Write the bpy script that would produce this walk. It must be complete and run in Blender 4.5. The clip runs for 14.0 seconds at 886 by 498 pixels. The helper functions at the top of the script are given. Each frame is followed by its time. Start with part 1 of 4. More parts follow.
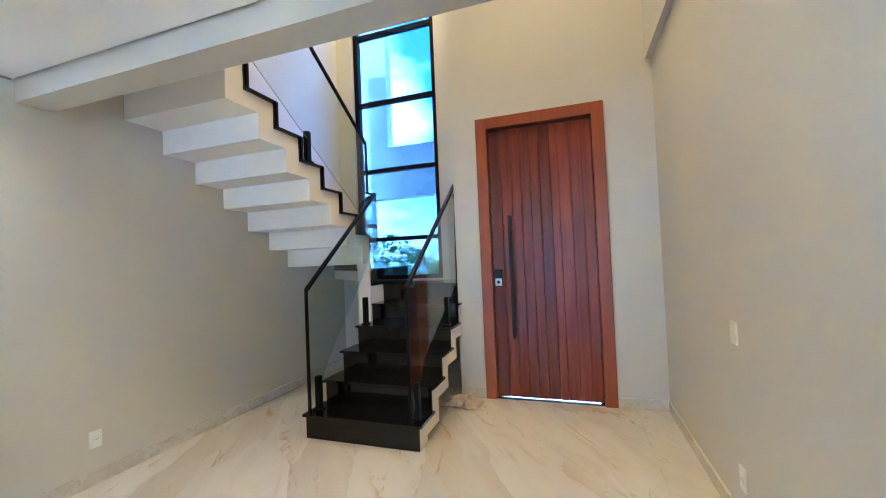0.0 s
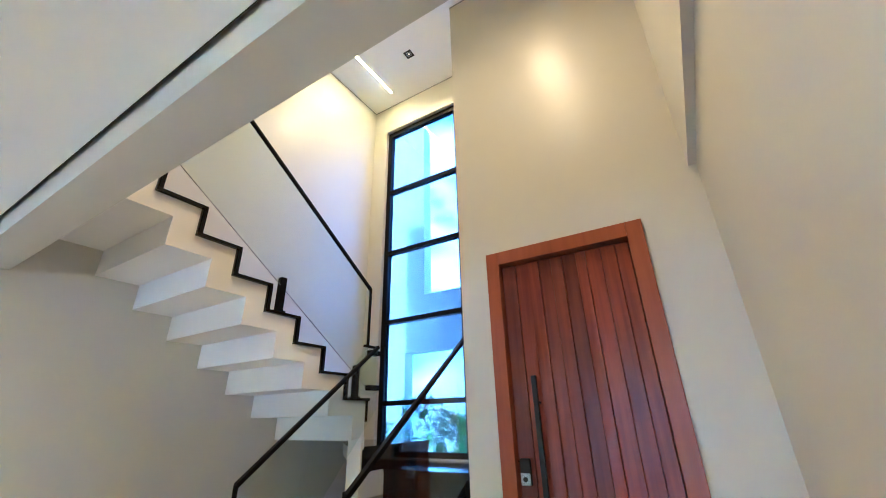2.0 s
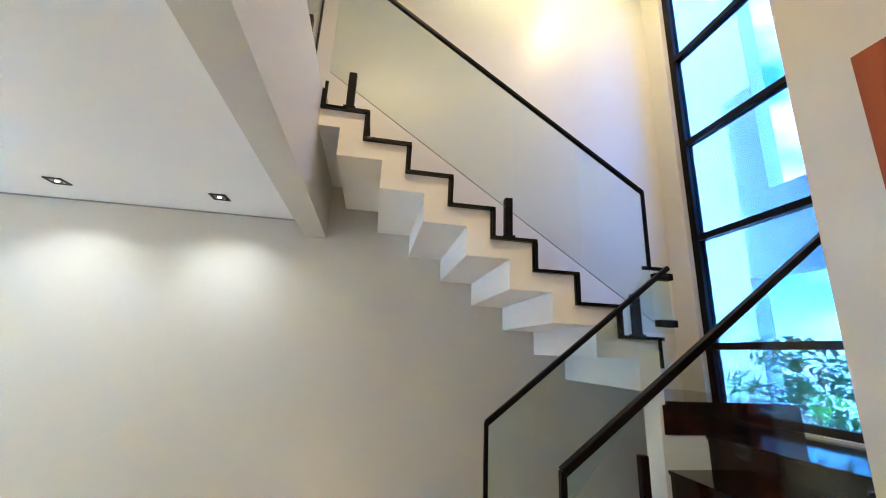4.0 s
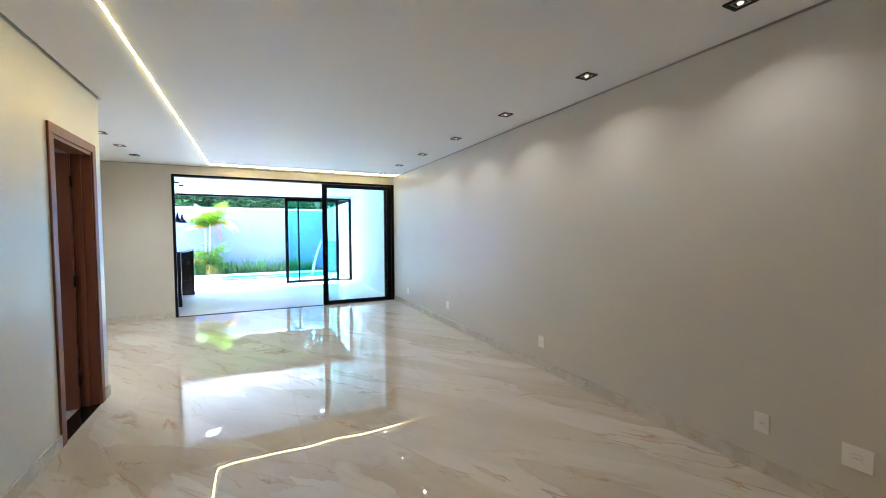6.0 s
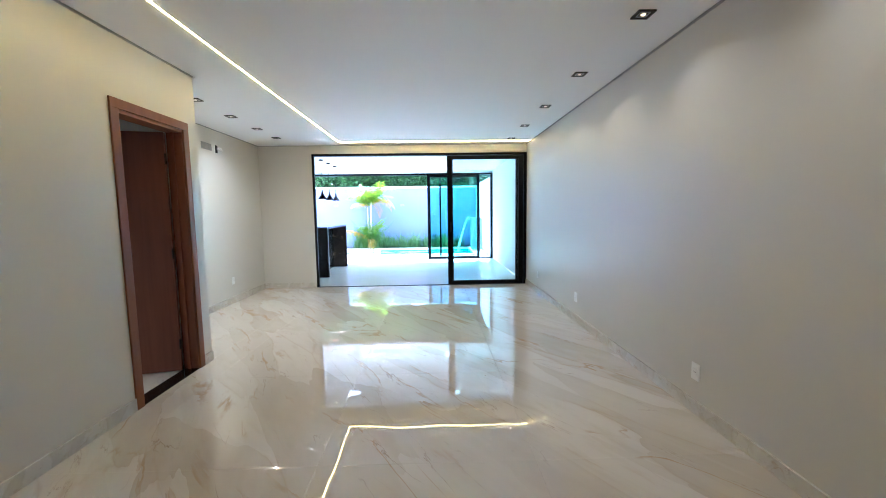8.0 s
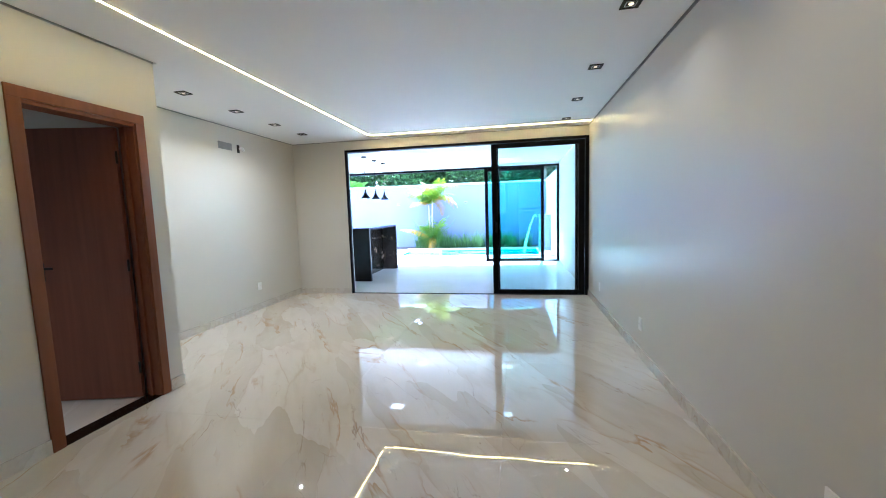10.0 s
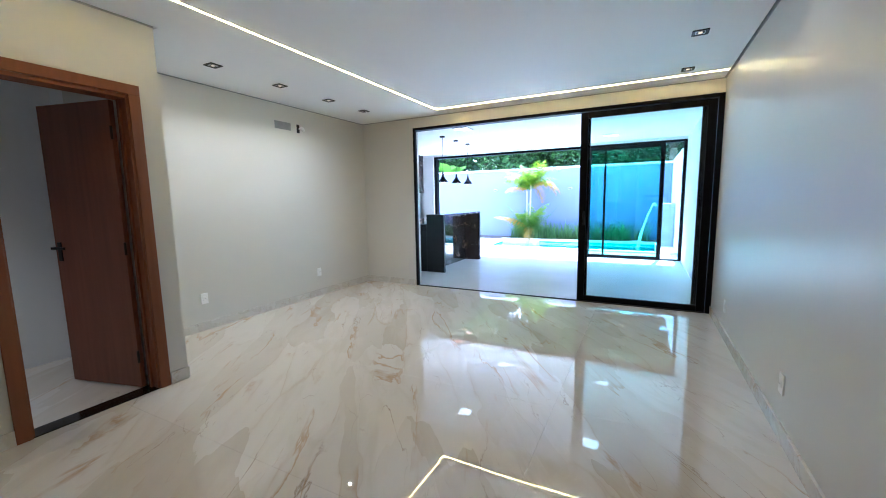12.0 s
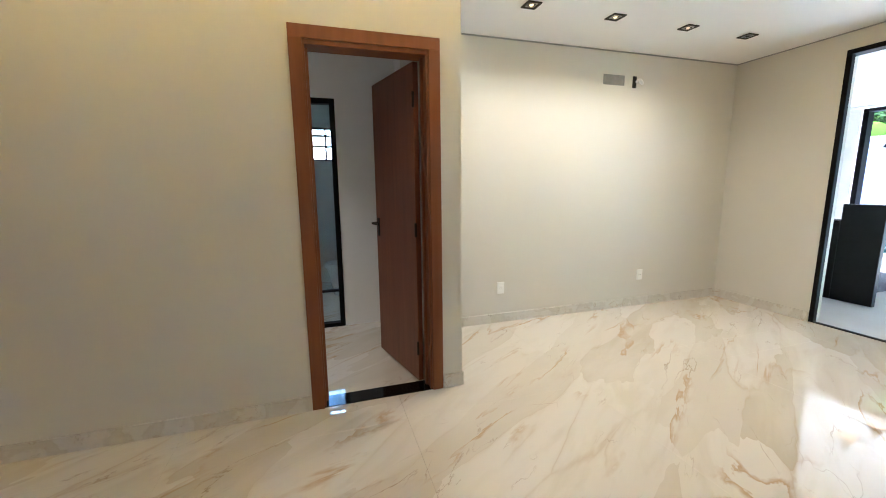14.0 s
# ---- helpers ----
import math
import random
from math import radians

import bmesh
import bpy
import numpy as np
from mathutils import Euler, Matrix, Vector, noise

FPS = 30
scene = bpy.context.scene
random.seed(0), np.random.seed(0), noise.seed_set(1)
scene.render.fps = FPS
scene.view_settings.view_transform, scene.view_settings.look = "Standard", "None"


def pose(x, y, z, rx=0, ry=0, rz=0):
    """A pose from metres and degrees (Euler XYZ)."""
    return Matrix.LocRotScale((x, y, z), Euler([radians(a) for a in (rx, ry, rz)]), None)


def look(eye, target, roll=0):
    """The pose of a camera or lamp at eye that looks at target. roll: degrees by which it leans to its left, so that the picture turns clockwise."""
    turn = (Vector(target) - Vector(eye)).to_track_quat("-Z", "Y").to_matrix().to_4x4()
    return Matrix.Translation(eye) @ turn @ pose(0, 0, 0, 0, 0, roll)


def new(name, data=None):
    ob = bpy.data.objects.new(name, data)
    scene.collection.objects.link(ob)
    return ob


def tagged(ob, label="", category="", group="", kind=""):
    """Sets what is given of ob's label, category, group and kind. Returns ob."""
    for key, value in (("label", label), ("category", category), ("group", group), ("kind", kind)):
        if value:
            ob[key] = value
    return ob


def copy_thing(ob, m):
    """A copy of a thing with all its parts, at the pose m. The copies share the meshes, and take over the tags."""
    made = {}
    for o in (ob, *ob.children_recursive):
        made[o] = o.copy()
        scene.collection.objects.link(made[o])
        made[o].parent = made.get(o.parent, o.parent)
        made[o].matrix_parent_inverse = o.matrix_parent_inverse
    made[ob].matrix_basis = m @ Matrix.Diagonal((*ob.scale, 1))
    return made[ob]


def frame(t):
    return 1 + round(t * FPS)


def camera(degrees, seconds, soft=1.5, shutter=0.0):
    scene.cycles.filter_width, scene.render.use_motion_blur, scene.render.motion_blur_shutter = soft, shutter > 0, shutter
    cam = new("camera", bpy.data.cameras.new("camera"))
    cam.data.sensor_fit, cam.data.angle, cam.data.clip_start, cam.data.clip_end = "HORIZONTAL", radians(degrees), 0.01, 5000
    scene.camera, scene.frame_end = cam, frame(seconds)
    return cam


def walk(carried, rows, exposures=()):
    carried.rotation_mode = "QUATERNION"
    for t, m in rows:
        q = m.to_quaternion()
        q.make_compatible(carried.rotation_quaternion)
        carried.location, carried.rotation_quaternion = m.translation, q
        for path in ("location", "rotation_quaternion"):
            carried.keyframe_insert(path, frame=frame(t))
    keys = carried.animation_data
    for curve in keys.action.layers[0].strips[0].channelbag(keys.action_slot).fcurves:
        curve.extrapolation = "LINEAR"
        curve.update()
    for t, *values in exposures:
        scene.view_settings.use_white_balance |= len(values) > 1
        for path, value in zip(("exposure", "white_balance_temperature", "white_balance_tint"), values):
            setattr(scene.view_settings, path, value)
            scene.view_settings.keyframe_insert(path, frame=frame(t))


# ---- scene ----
cam = camera(97.5, 14.0, soft=1.0)
PATH = [
    (0, (-3.137, 3.891, 1.423), (-2.499, 1.996, 1.473), -2.4),
    (0.5, (-3.247, 3.644, 1.435), (-2.496, 1.799, 1.605), -2.6),
    (1, (-3.337, 3.4, 1.474), (-2.503, 1.616, 1.823), -2.6),
    (1.5, (-3.459, 3.135, 1.518), (-2.562, 1.441, 2.089), -1.9),
    (2, (-3.51, 2.871, 1.557), (-2.568, 1.297, 2.354), -1.4),
    (2.2, (-3.52, 2.768, 1.582), (-2.547, 1.259, 2.463), -1.4),
    (4.3, (-3.199, 1.807, 1.578), (-1.23, 1.918, 1.915), 2.7),
    (4.5, (-3.144, 1.777, 1.556), (-1.205, 2.213, 1.775), 2.6),
    (5, (-3.005, 1.719, 1.457), (-1.368, 2.867, 1.514), 1.9),
    (5.5, (-2.825, 1.802, 1.451), (-1.593, 3.377, 1.427), 0.9),
    (6, (-2.668, 1.874, 1.424), (-1.801, 3.674, 1.342), -0.3),
    (6.5, (-2.431, 1.948, 1.416), (-1.852, 3.857, 1.279), -0.8),
    (7, (-2.177, 2.118, 1.365), (-1.83, 4.08, 1.192), -0.8),
    (7.5, (-1.975, 2.341, 1.377), (-1.791, 4.324, 1.19), -0.8),
    (8, (-1.747, 2.583, 1.374), (-1.698, 4.573, 1.184), -0.8),
    (10.5, (-0.989, 3.773, 1.386), (-1.474, 5.702, 1.18), -1.9),
    (11, (-0.872, 4.01, 1.379), (-1.488, 5.9, 1.156), -1.7),
    (11.5, (-0.757, 4.268, 1.372), (-1.509, 6.105, 1.129), -1.2),
    (12, (-0.729, 4.565, 1.355), (-1.64, 6.327, 1.104), -1.0),
    (12.5, (-0.784, 4.821, 1.352), (-1.935, 6.437, 1.093), -0.9),
    (13, (-0.933, 5.07, 1.339), (-2.387, 6.416, 1.062), -0.7),
    (13.5, (-1.227, 5.25, 1.317), (-2.947, 6.227, 1.018), -0.4),
    (14, (-1.568, 5.384, 1.329), (-3.451, 5.977, 1.008), -0.6),
]
EXPOSE = [(0.0, 6.4, 4250, 6), (2.2, 6.4, 4250, 6), (4.3, 6.5, 4350, 6), (5.0, 6.05, 4750, 9), (5.5, 5.42, 4800, 9), (6.0, 5.2, 4750, 10), (7.5, 5.1, 4700, 10),
          (8.2, 5.05, 4650, 10), (10.3, 4.9, 4650, 10), (12.5, 4.68, 4600, 10), (13.2, 4.66, 4800, 10), (14.0, 5.25, 5300, 10)]
walk(cam, [(t, look(eye, target, roll)) for t, eye, target, roll in PATH], EXPOSE)

# ---- world, sun, exposure ----
SUN_EL = 66.0   # the sun stands high over the pool side
world = bpy.data.worlds.new("world")
scene.world = world
world.use_nodes = True
wt = world.node_tree
sky = wt.nodes.new("ShaderNodeTexSky")
sky.sky_type = "NISHITA"
sky.sun_disc = False
sky.sun_elevation = radians(SUN_EL)
sky.sun_rotation = radians(8)
tex = wt.nodes.new("ShaderNodeTexCoord")
cmap = wt.nodes.new("ShaderNodeMapping")
cmap.inputs["Scale"].default_value = (2.2, 2.2, 4.0)
cmap.inputs["Location"].default_value = (0.35, 0.1, 0.2)
cloud = wt.nodes.new("ShaderNodeTexNoise")
cloud.inputs["Scale"].default_value = 1.6
cloud.inputs["Detail"].default_value = 6
ramp = wt.nodes.new("ShaderNodeValToRGB")
ramp.color_ramp.elements[0].position, ramp.color_ramp.elements[1].position = 0.47, 0.64
mixc = wt.nodes.new("ShaderNodeMixRGB")
mixc.inputs[2].default_value = (9.0, 9.2, 9.6, 1)
wt.links.new(tex.outputs["Generated"], cmap.inputs[0])
wt.links.new(cmap.outputs[0], cloud.inputs["Vector"])
wt.links.new(cloud.outputs["Fac"], ramp.inputs[0])
wt.links.new(ramp.outputs[0], mixc.inputs[0])
wt.links.new(sky.outputs[0], mixc.inputs[1])
wt.links.new(mixc.outputs[0], wt.nodes["Background"].inputs[0])
wt.nodes["Background"].inputs[1].default_value = 0.11

sun_data = bpy.data.lights.new("sun", "SUN")
sun_data.energy, sun_data.angle, sun_data.color = 2.05, radians(0.5), (1.0, 0.95, 0.88)
sun = new("sun", sun_data)
sun.matrix_world = look((1.4, 10, 10.1 * math.tan(radians(SUN_EL))), (0, 0, 0))


# ---- materials ----
def tree_of(name):
    m = bpy.data.materials.new(name)
    m.use_nodes = True
    return m, m.node_tree, m.node_tree.nodes["Principled BSDF"]


def surf(name, a, b, scale=6.0, rough=(0.5, 0.6), bump=0.0, bscale=60.0, metal=0.0, stretch=(1, 1, 1), vary=0.0, spec=0.5, coat=0.0):
    """Two-tone noise surface with fine relief; vary shifts the tone piece by piece."""
    m, t, p = tree_of(name)
    L = t.links.new
    geo = t.nodes.new("ShaderNodeTexCoord")
    mp = t.nodes.new("ShaderNodeMapping")
    mp.inputs["Scale"].default_value = stretch
    L(geo.outputs["Object"], mp.inputs[0])
    n = t.nodes.new("ShaderNodeTexNoise")
    n.inputs["Scale"].default_value, n.inputs["Detail"].default_value = scale, 6
    L(mp.outputs[0], n.inputs["Vector"])
    n2 = t.nodes.new("ShaderNodeTexNoise")
    n2.inputs["Scale"].default_value, n2.inputs["Detail"].default_value = bscale, 3
    L(mp.outputs[0], n2.inputs["Vector"])
    r = t.nodes.new("ShaderNodeValToRGB")
    r.color_ramp.elements[0].position, r.color_ramp.elements[1].position = 0.3, 0.7
    r.color_ramp.elements[0].color, r.color_ramp.elements[1].color = (*a, 1), (*b, 1)
    L(n.outputs["Fac"], r.inputs[0])
    col = r.outputs[0]
    if vary:
        oi = t.nodes.new("ShaderNodeObjectInfo")
        hs = t.nodes.new("ShaderNodeHueSaturation")
        mr = t.nodes.new("ShaderNodeMapRange")
        mr.inputs["To Min"].default_value, mr.inputs["To Max"].default_value = 1 - vary, 1 + vary
        L(oi.outputs["Random"], mr.inputs["Value"])
        L(mr.outputs[0], hs.inputs["Value"])
        L(col, hs.inputs["Color"])
        col = hs.outputs[0]
    L(col, p.inputs["Base Color"])
    rr = t.nodes.new("ShaderNodeMapRange")
    rr.inputs["To Min"].default_value, rr.inputs["To Max"].default_value = rough
    L(n2.outputs["Fac"], rr.inputs["Value"])
    L(rr.outputs[0], p.inputs["Roughness"])
    p.inputs["Metallic"].default_value = metal
    p.inputs["Specular IOR Level"].default_value = spec
    p.inputs["Coat Weight"].default_value = coat
    p.inputs["Coat Roughness"].default_value = 0.12
    if bump:
        bn = t.nodes.new("ShaderNodeBump")
        bn.inputs["Strength"].default_value, bn.inputs["Distance"].default_value = bump, 0.002
        L(n2.outputs["Fac"], bn.inputs["Height"])
        L(bn.outputs[0], p.inputs["Normal"])
    return m


def marble(name, base, patch, vein, vein2, turn, shift, rough, wave, across=1.3, along=0.42, slabs=0.0):
    """Polished veined stone: cloudy patches and thin streaks that run one way."""
    m, t, p = tree_of(name)
    L = t.links.new
    g = t.nodes.new("ShaderNodeNewGeometry")
    oi = t.nodes.new("ShaderNodeObjectInfo")
    sh = t.nodes.new("ShaderNodeVectorMath")
    sh.operation = "SCALE"
    sh.inputs[0].default_value = (shift, shift * 0.7, shift * 1.9)
    L(oi.outputs["Random"], sh.inputs["Scale"])
    ad = t.nodes.new("ShaderNodeVectorMath")
    L(g.outputs["Position"], ad.inputs[0])
    L(sh.outputs[0], ad.inputs[1])
    mp = t.nodes.new("ShaderNodeMapping")
    mp.inputs["Rotation"].default_value = (0, 0, radians(turn))
    L(ad.outputs[0], mp.inputs[0])
    m2 = t.nodes.new("ShaderNodeMapping")
    m2.inputs["Scale"].default_value = (across, along, across)
    L(mp.outputs[0], m2.inputs[0])

    def nz(scale, detail, dist, rgh=0.55):
        n = t.nodes.new("ShaderNodeTexNoise")
        n.inputs["Scale"].default_value, n.inputs["Detail"].default_value = scale, detail
        n.inputs["Distortion"].default_value, n.inputs["Roughness"].default_value = dist, rgh
        L(m2.outputs[0], n.inputs["Vector"])
        return n.outputs["Fac"]

    def rmp(src, *stops):
        r = t.nodes.new("ShaderNodeValToRGB")
        while len(r.color_ramp.elements) < len(stops):
            r.color_ramp.elements.new(0.5)
        for e, (pos, v) in zip(r.color_ramp.elements, stops):
            e.position, e.color = pos, (v, v, v, 1)
        L(src, r.inputs[0])
        return r.outputs[0]

    def mul(a, b):
        q = t.nodes.new("ShaderNodeMath")
        q.operation = "MULTIPLY"
        L(a, q.inputs[0])
        L(b, q.inputs[1])
        return q.outputs[0]

    def mix(f, a, b):
        q = t.nodes.new("ShaderNodeMixRGB")
        L(f, q.inputs[0])
        if isinstance(a, tuple):
            q.inputs[1].default_value = (*a, 1)
        else:
            L(a, q.inputs[1])
        q.inputs[2].default_value = (*b, 1)
        return q.outputs[0]

    big = rmp(nz(1.3, 5, 0.5), (0.47, 0.0), (0.50, 0.7), (0.60, 0.2))
    fine = rmp(nz(3.6, 6, 0.8), (0.5, 0.0), (0.66, 0.8))
    v1 = mul(rmp(nz(1.7, 6, 0.6), (0.470, 0.0), (0.5, 0.9), (0.508, 0.0)), rmp(nz(2.6, 3, 0.2), (0.5, 0.0), (0.62, 1.0)))
    v2 = mul(rmp(nz(2.4, 7, 0.6), (0.493, 0.0), (0.5, 1.0), (0.505, 0.0)), rmp(nz(3.3, 2, 0.0), (0.54, 0.0), (0.66, 0.8)))
    if slabs:
        wob = t.nodes.new("ShaderNodeTexNoise")
        wob.inputs["Scale"].default_value, wob.inputs["Detail"].default_value = 2.2, 4.0
        L(m2.outputs[0], wob.inputs["Vector"])
        sc = t.nodes.new("ShaderNodeVectorMath")
        sc.operation = "SCALE"
        sc.inputs["Scale"].default_value = 0.55
        L(wob.outputs["Color"], sc.inputs[0])
        bent = t.nodes.new("ShaderNodeVectorMath")
        L(m2.outputs[0], bent.inputs[0])
        L(sc.outputs[0], bent.inputs[1])

        def cells(feature, scale):
            v = t.nodes.new("ShaderNodeTexVoronoi")
            v.feature = feature
            v.inputs["Scale"].default_value = scale
            L(bent.outputs[0], v.inputs["Vector"])
            return v
        sep = t.nodes.new("ShaderNodeSeparateColor")
        L(cells("F1", slabs).outputs["Color"], sep.inputs[0])
        tone = rmp(sep.outputs[0], (0.45, 0.0), (0.62, 0.55), (0.9, 0.95))
        edge = rmp(cells("DISTANCE_TO_EDGE", slabs).outputs["Distance"], (0.0, 1.0), (0.035, 0.25), (0.12, 0.0))
        rim = mul(edge, rmp(nz(1.9, 4, 0.3), (0.50, 0.0), (0.62, 0.6)))
        hair = mul(rmp(cells("DISTANCE_TO_EDGE", slabs * 1.9).outputs["Distance"], (0.0, 1.0), (0.014, 0.0)), rmp(nz(2.9, 4, 0.2), (0.56, 0.0), (0.64, 0.4)))
        c = mix(mul(tone, rmp(nz(2.0, 5, 0.4), (0.38, 0.45), (0.6, 1.0))), base, patch)
        c = mix(rim, c, tuple(0.6 * x + 0.4 * y for x, y in zip(patch, vein)))
        c = mix(hair, c, vein2)
    else:
        c = mix(big, base, patch)
    c = mix(fine, c, tuple(0.5 * (x + y) for x, y in zip(base, patch)))
    c = mix(v1, c, vein)
    c = mix(v2, c, vein2)
    L(c, p.inputs["Base Color"])
    p.inputs["Roughness"].default_value = rough
    p.inputs["IOR"].default_value = 1.78 if wave else 1.5
    if wave:
        w = t.nodes.new("ShaderNodeTexNoise")
        w.inputs["Scale"].default_value, w.inputs["Detail"].default_value = 3.2, 1.0
        L(ad.outputs[0], w.inputs["Vector"])
        bn = t.nodes.new("ShaderNodeBump")
        bn.inputs["Strength"].default_value, bn.inputs["Distance"].default_value = wave, 0.01
        L(w.outputs["Fac"], bn.inputs["Height"])
        L(bn.outputs[0], p.inputs["Normal"])
    return m


def glow(name, color, strength):
    m, t, p = tree_of(name)
    p.inputs["Base Color"].default_value = (0.8, 0.8, 0.8, 1)
    p.inputs["Emission Color"].default_value = (*color, 1)
    p.inputs["Emission Strength"].default_value = strength
    return m


def glass(name, tint, rough=0.0, reflect=0.12):
    """Thin clear pane: straight-through view with a Fresnel reflection."""
    m = bpy.data.materials.new(name)
    m.use_nodes = True
    t = m.node_tree
    t.nodes.remove(t.nodes["Principled BSDF"])
    tr, gl = t.nodes.new("ShaderNodeBsdfTransparent"), t.nodes.new("ShaderNodeBsdfGlossy")
    tr.inputs[0].default_value = (*tint, 1)
    gl.inputs["Roughness"].default_value = rough
    lw = t.nodes.new("ShaderNodeLayerWeight")
    pw = t.nodes.new("ShaderNodeMath")
    pw.operation = "POWER"
    pw.inputs[1].default_value = 4.0
    t.links.new(lw.outputs["Facing"], pw.inputs[0])
    fr = t.nodes.new("ShaderNodeMapRange")
    fr.inputs["To Min"].default_value, fr.inputs["To Max"].default_value = 0.035, 0.9
    t.links.new(pw.outputs[0], fr.inputs["Value"])
    mx = t.nodes.new("ShaderNodeMixShader")
    t.links.new(fr.outputs[0], mx.inputs[0])
    t.links.new(tr.outputs[0], mx.inputs[1])
    t.links.new(gl.outputs[0], mx.inputs[2])
    t.links.new(mx.outputs[0], t.nodes["Material Output"].inputs["Surface"])
    return m


def leafy(name, a, b, trans=0.35):
    m, t, p = tree_of(name)
    g = t.nodes.new("ShaderNodeNewGeometry")
    r = t.nodes.new("ShaderNodeValToRGB")
    r.color_ramp.elements[0].color, r.color_ramp.elements[1].color = (*a, 1), (*b, 1)
    t.links.new(g.outputs["Random Per Island"], r.inputs[0])
    t.links.new(r.outputs[0], p.inputs["Base Color"])
    p.inputs["Roughness"].default_value = 0.5
    tl = t.nodes.new("ShaderNodeBsdfTranslucent")
    t.links.new(r.outputs[0], tl.inputs[0])
    mx = t.nodes.new("ShaderNodeMixShader")
    mx.inputs[0].default_value = trans
    t.links.new(p.outputs[0], mx.inputs[1])
    t.links.new(tl.outputs[0], mx.inputs[2])
    t.links.new(mx.outputs[0], t.nodes["Material Output"].inputs["Surface"])
    return m


WALL = surf("wall_paint", (0.605, 0.585, 0.532), (0.63, 0.61, 0.557), 0.8, (0.30, 0.40), 0.06, 90)
CEIL = surf("ceiling_paint", (0.87, 0.87, 0.87), (0.89, 0.89, 0.89), 0.7, (0.6, 0.7), 0.03, 70)
PLASTER = surf("white_plaster", (0.78, 0.77, 0.75), (0.82, 0.81, 0.79), 1.5, (0.55, 0.7), 0.05, 80)
STAIR_PAINT = surf("stair_paint", (0.84, 0.825, 0.79), (0.87, 0.855, 0.82), 1.5, (0.5, 0.65), 0.05, 80)
# Near-black tone that paints the shade above the ceiling gaps.
VOID_SHADE = surf("painted_void_shade", (0.03, 0.03, 0.03), (0.05, 0.05, 0.05), 5, (0.8, 0.9))
MARBLE = marble("floor_marble", (0.69, 0.645, 0.58), (0.54, 0.48, 0.385), (0.46, 0.31, 0.17), (0.30, 0.22, 0.15), -34, 0.0, 0.004, 0.1, 1.5, 0.34, 2.1)
SKIRT = marble("skirting_marble", (0.66, 0.635, 0.59), (0.55, 0.51, 0.45), (0.5, 0.41, 0.31), (0.3, 0.25, 0.2), 34, 0.0, 0.15, 0.0, 3.0, 3.0)
GRANITE = surf("black_granite", (0.002, 0.002, 0.002), (0.006, 0.0055, 0.0055), 40, (0.06, 0.12), 0.0, 120, 0.0, (1, 1, 1), 0.0, 0.28)
DARK_STONE = marble("dark_island_stone", (0.045, 0.036, 0.032), (0.075, 0.06, 0.052), (0.3, 0.2, 0.13), (0.35, 0.3, 0.26), 20, 0.0, 0.03, 0.003, 1.4, 0.6)
BLACK_MATT = surf("black_panel", (0.005, 0.005, 0.006), (0.009, 0.009, 0.010), 8, (0.35, 0.5), 0.03, 60, 0.0, (1, 1, 1), 0.0, 0.3)
ALU = surf("black_aluminium", (0.002, 0.002, 0.003), (0.005, 0.005, 0.006), 12, (0.4, 0.5), 0.02, 150, 0.0, (1, 1, 1), 0.0, 0.1)
STEEL = surf("brushed_steel", (0.45, 0.45, 0.45), (0.6, 0.6, 0.6), 20, (0.22, 0.35), 0.05, 200, 1.0, (1, 1, 12))
WHITE_PLASTIC = surf("white_plastic", (0.82, 0.82, 0.8), (0.86, 0.86, 0.84), 10, (0.3, 0.4))
GREY_PLASTIC = surf("grey_plastic", (0.2, 0.2, 0.2), (0.28, 0.28, 0.28), 15, (0.4, 0.5))
DOOR_RED = surf("red_brown_wood", (0.12, 0.017, 0.006), (0.23, 0.043, 0.013), 3.0, (0.28, 0.4), 0.12, 45, 0.0, (9, 9, 0.45), 0.3, 0.35, 0.08)
CASING_RED = surf("orange_brown_casing", (0.25, 0.055, 0.014), (0.32, 0.078, 0.02), 3.0, (0.28, 0.4), 0.08, 45, 0.0, (7, 7, 0.5), 0.05)
DOOR_BROWN = surf("brown_wood_veneer", (0.135, 0.042, 0.02), (0.185, 0.062, 0.03), 3.0, (0.4, 0.5), 0.06, 45, 0.0, (8, 8, 0.4), 0.04)
CASING_BROWN = surf("brown_wood_casing", (0.155, 0.045, 0.012), (0.20, 0.062, 0.018), 3.0, (0.4, 0.5), 0.06, 45, 0.0, (8, 8, 0.4), 0.05)
RAG = surf("beige_cloth", (0.42, 0.34, 0.25), (0.6, 0.52, 0.42), 14, (0.85, 0.95), 0.5, 220)
LAVENDER = surf("lavender_wall_paint", (0.125, 0.137, 0.245), (0.142, 0.155, 0.265), 0.6, (0.7, 0.8), 0.1, 50)
DECK = surf("pale_deck_tile", (0.48, 0.475, 0.465), (0.54, 0.535, 0.525), 2.0, (0.25, 0.4), 0.03, 60, 0.0, (1, 1, 1), 0.03)
COPING = surf("white_coping_stone", (0.74, 0.73, 0.70), (0.8, 0.79, 0.77), 4.0, (0.5, 0.6), 0.1, 60)
POOL_TILE = surf("aqua_pool_tile", (0.10, 0.42, 0.46), (0.16, 0.52, 0.56), 9.0, (0.2, 0.3), 0.05, 40)
SOIL = surf("dark_soil", (0.05, 0.035, 0.025), (0.09, 0.065, 0.045), 12, (0.9, 1.0), 0.6, 40)
GROUND = surf("ground", (0.18, 0.2, 0.12), (0.28, 0.27, 0.2), 0.7, (0.85, 0.95), 0.3, 20)
GREY_STONE = surf("grey_stone", (0.22, 0.21, 0.22), (0.32, 0.31, 0.32), 5, (0.5, 0.65), 0.2, 50)
BARK = surf("palm_bark", (0.25, 0.2, 0.12), (0.4, 0.36, 0.24), 9, (0.7, 0.85), 0.5, 40, 0.0, (1, 1, 5))
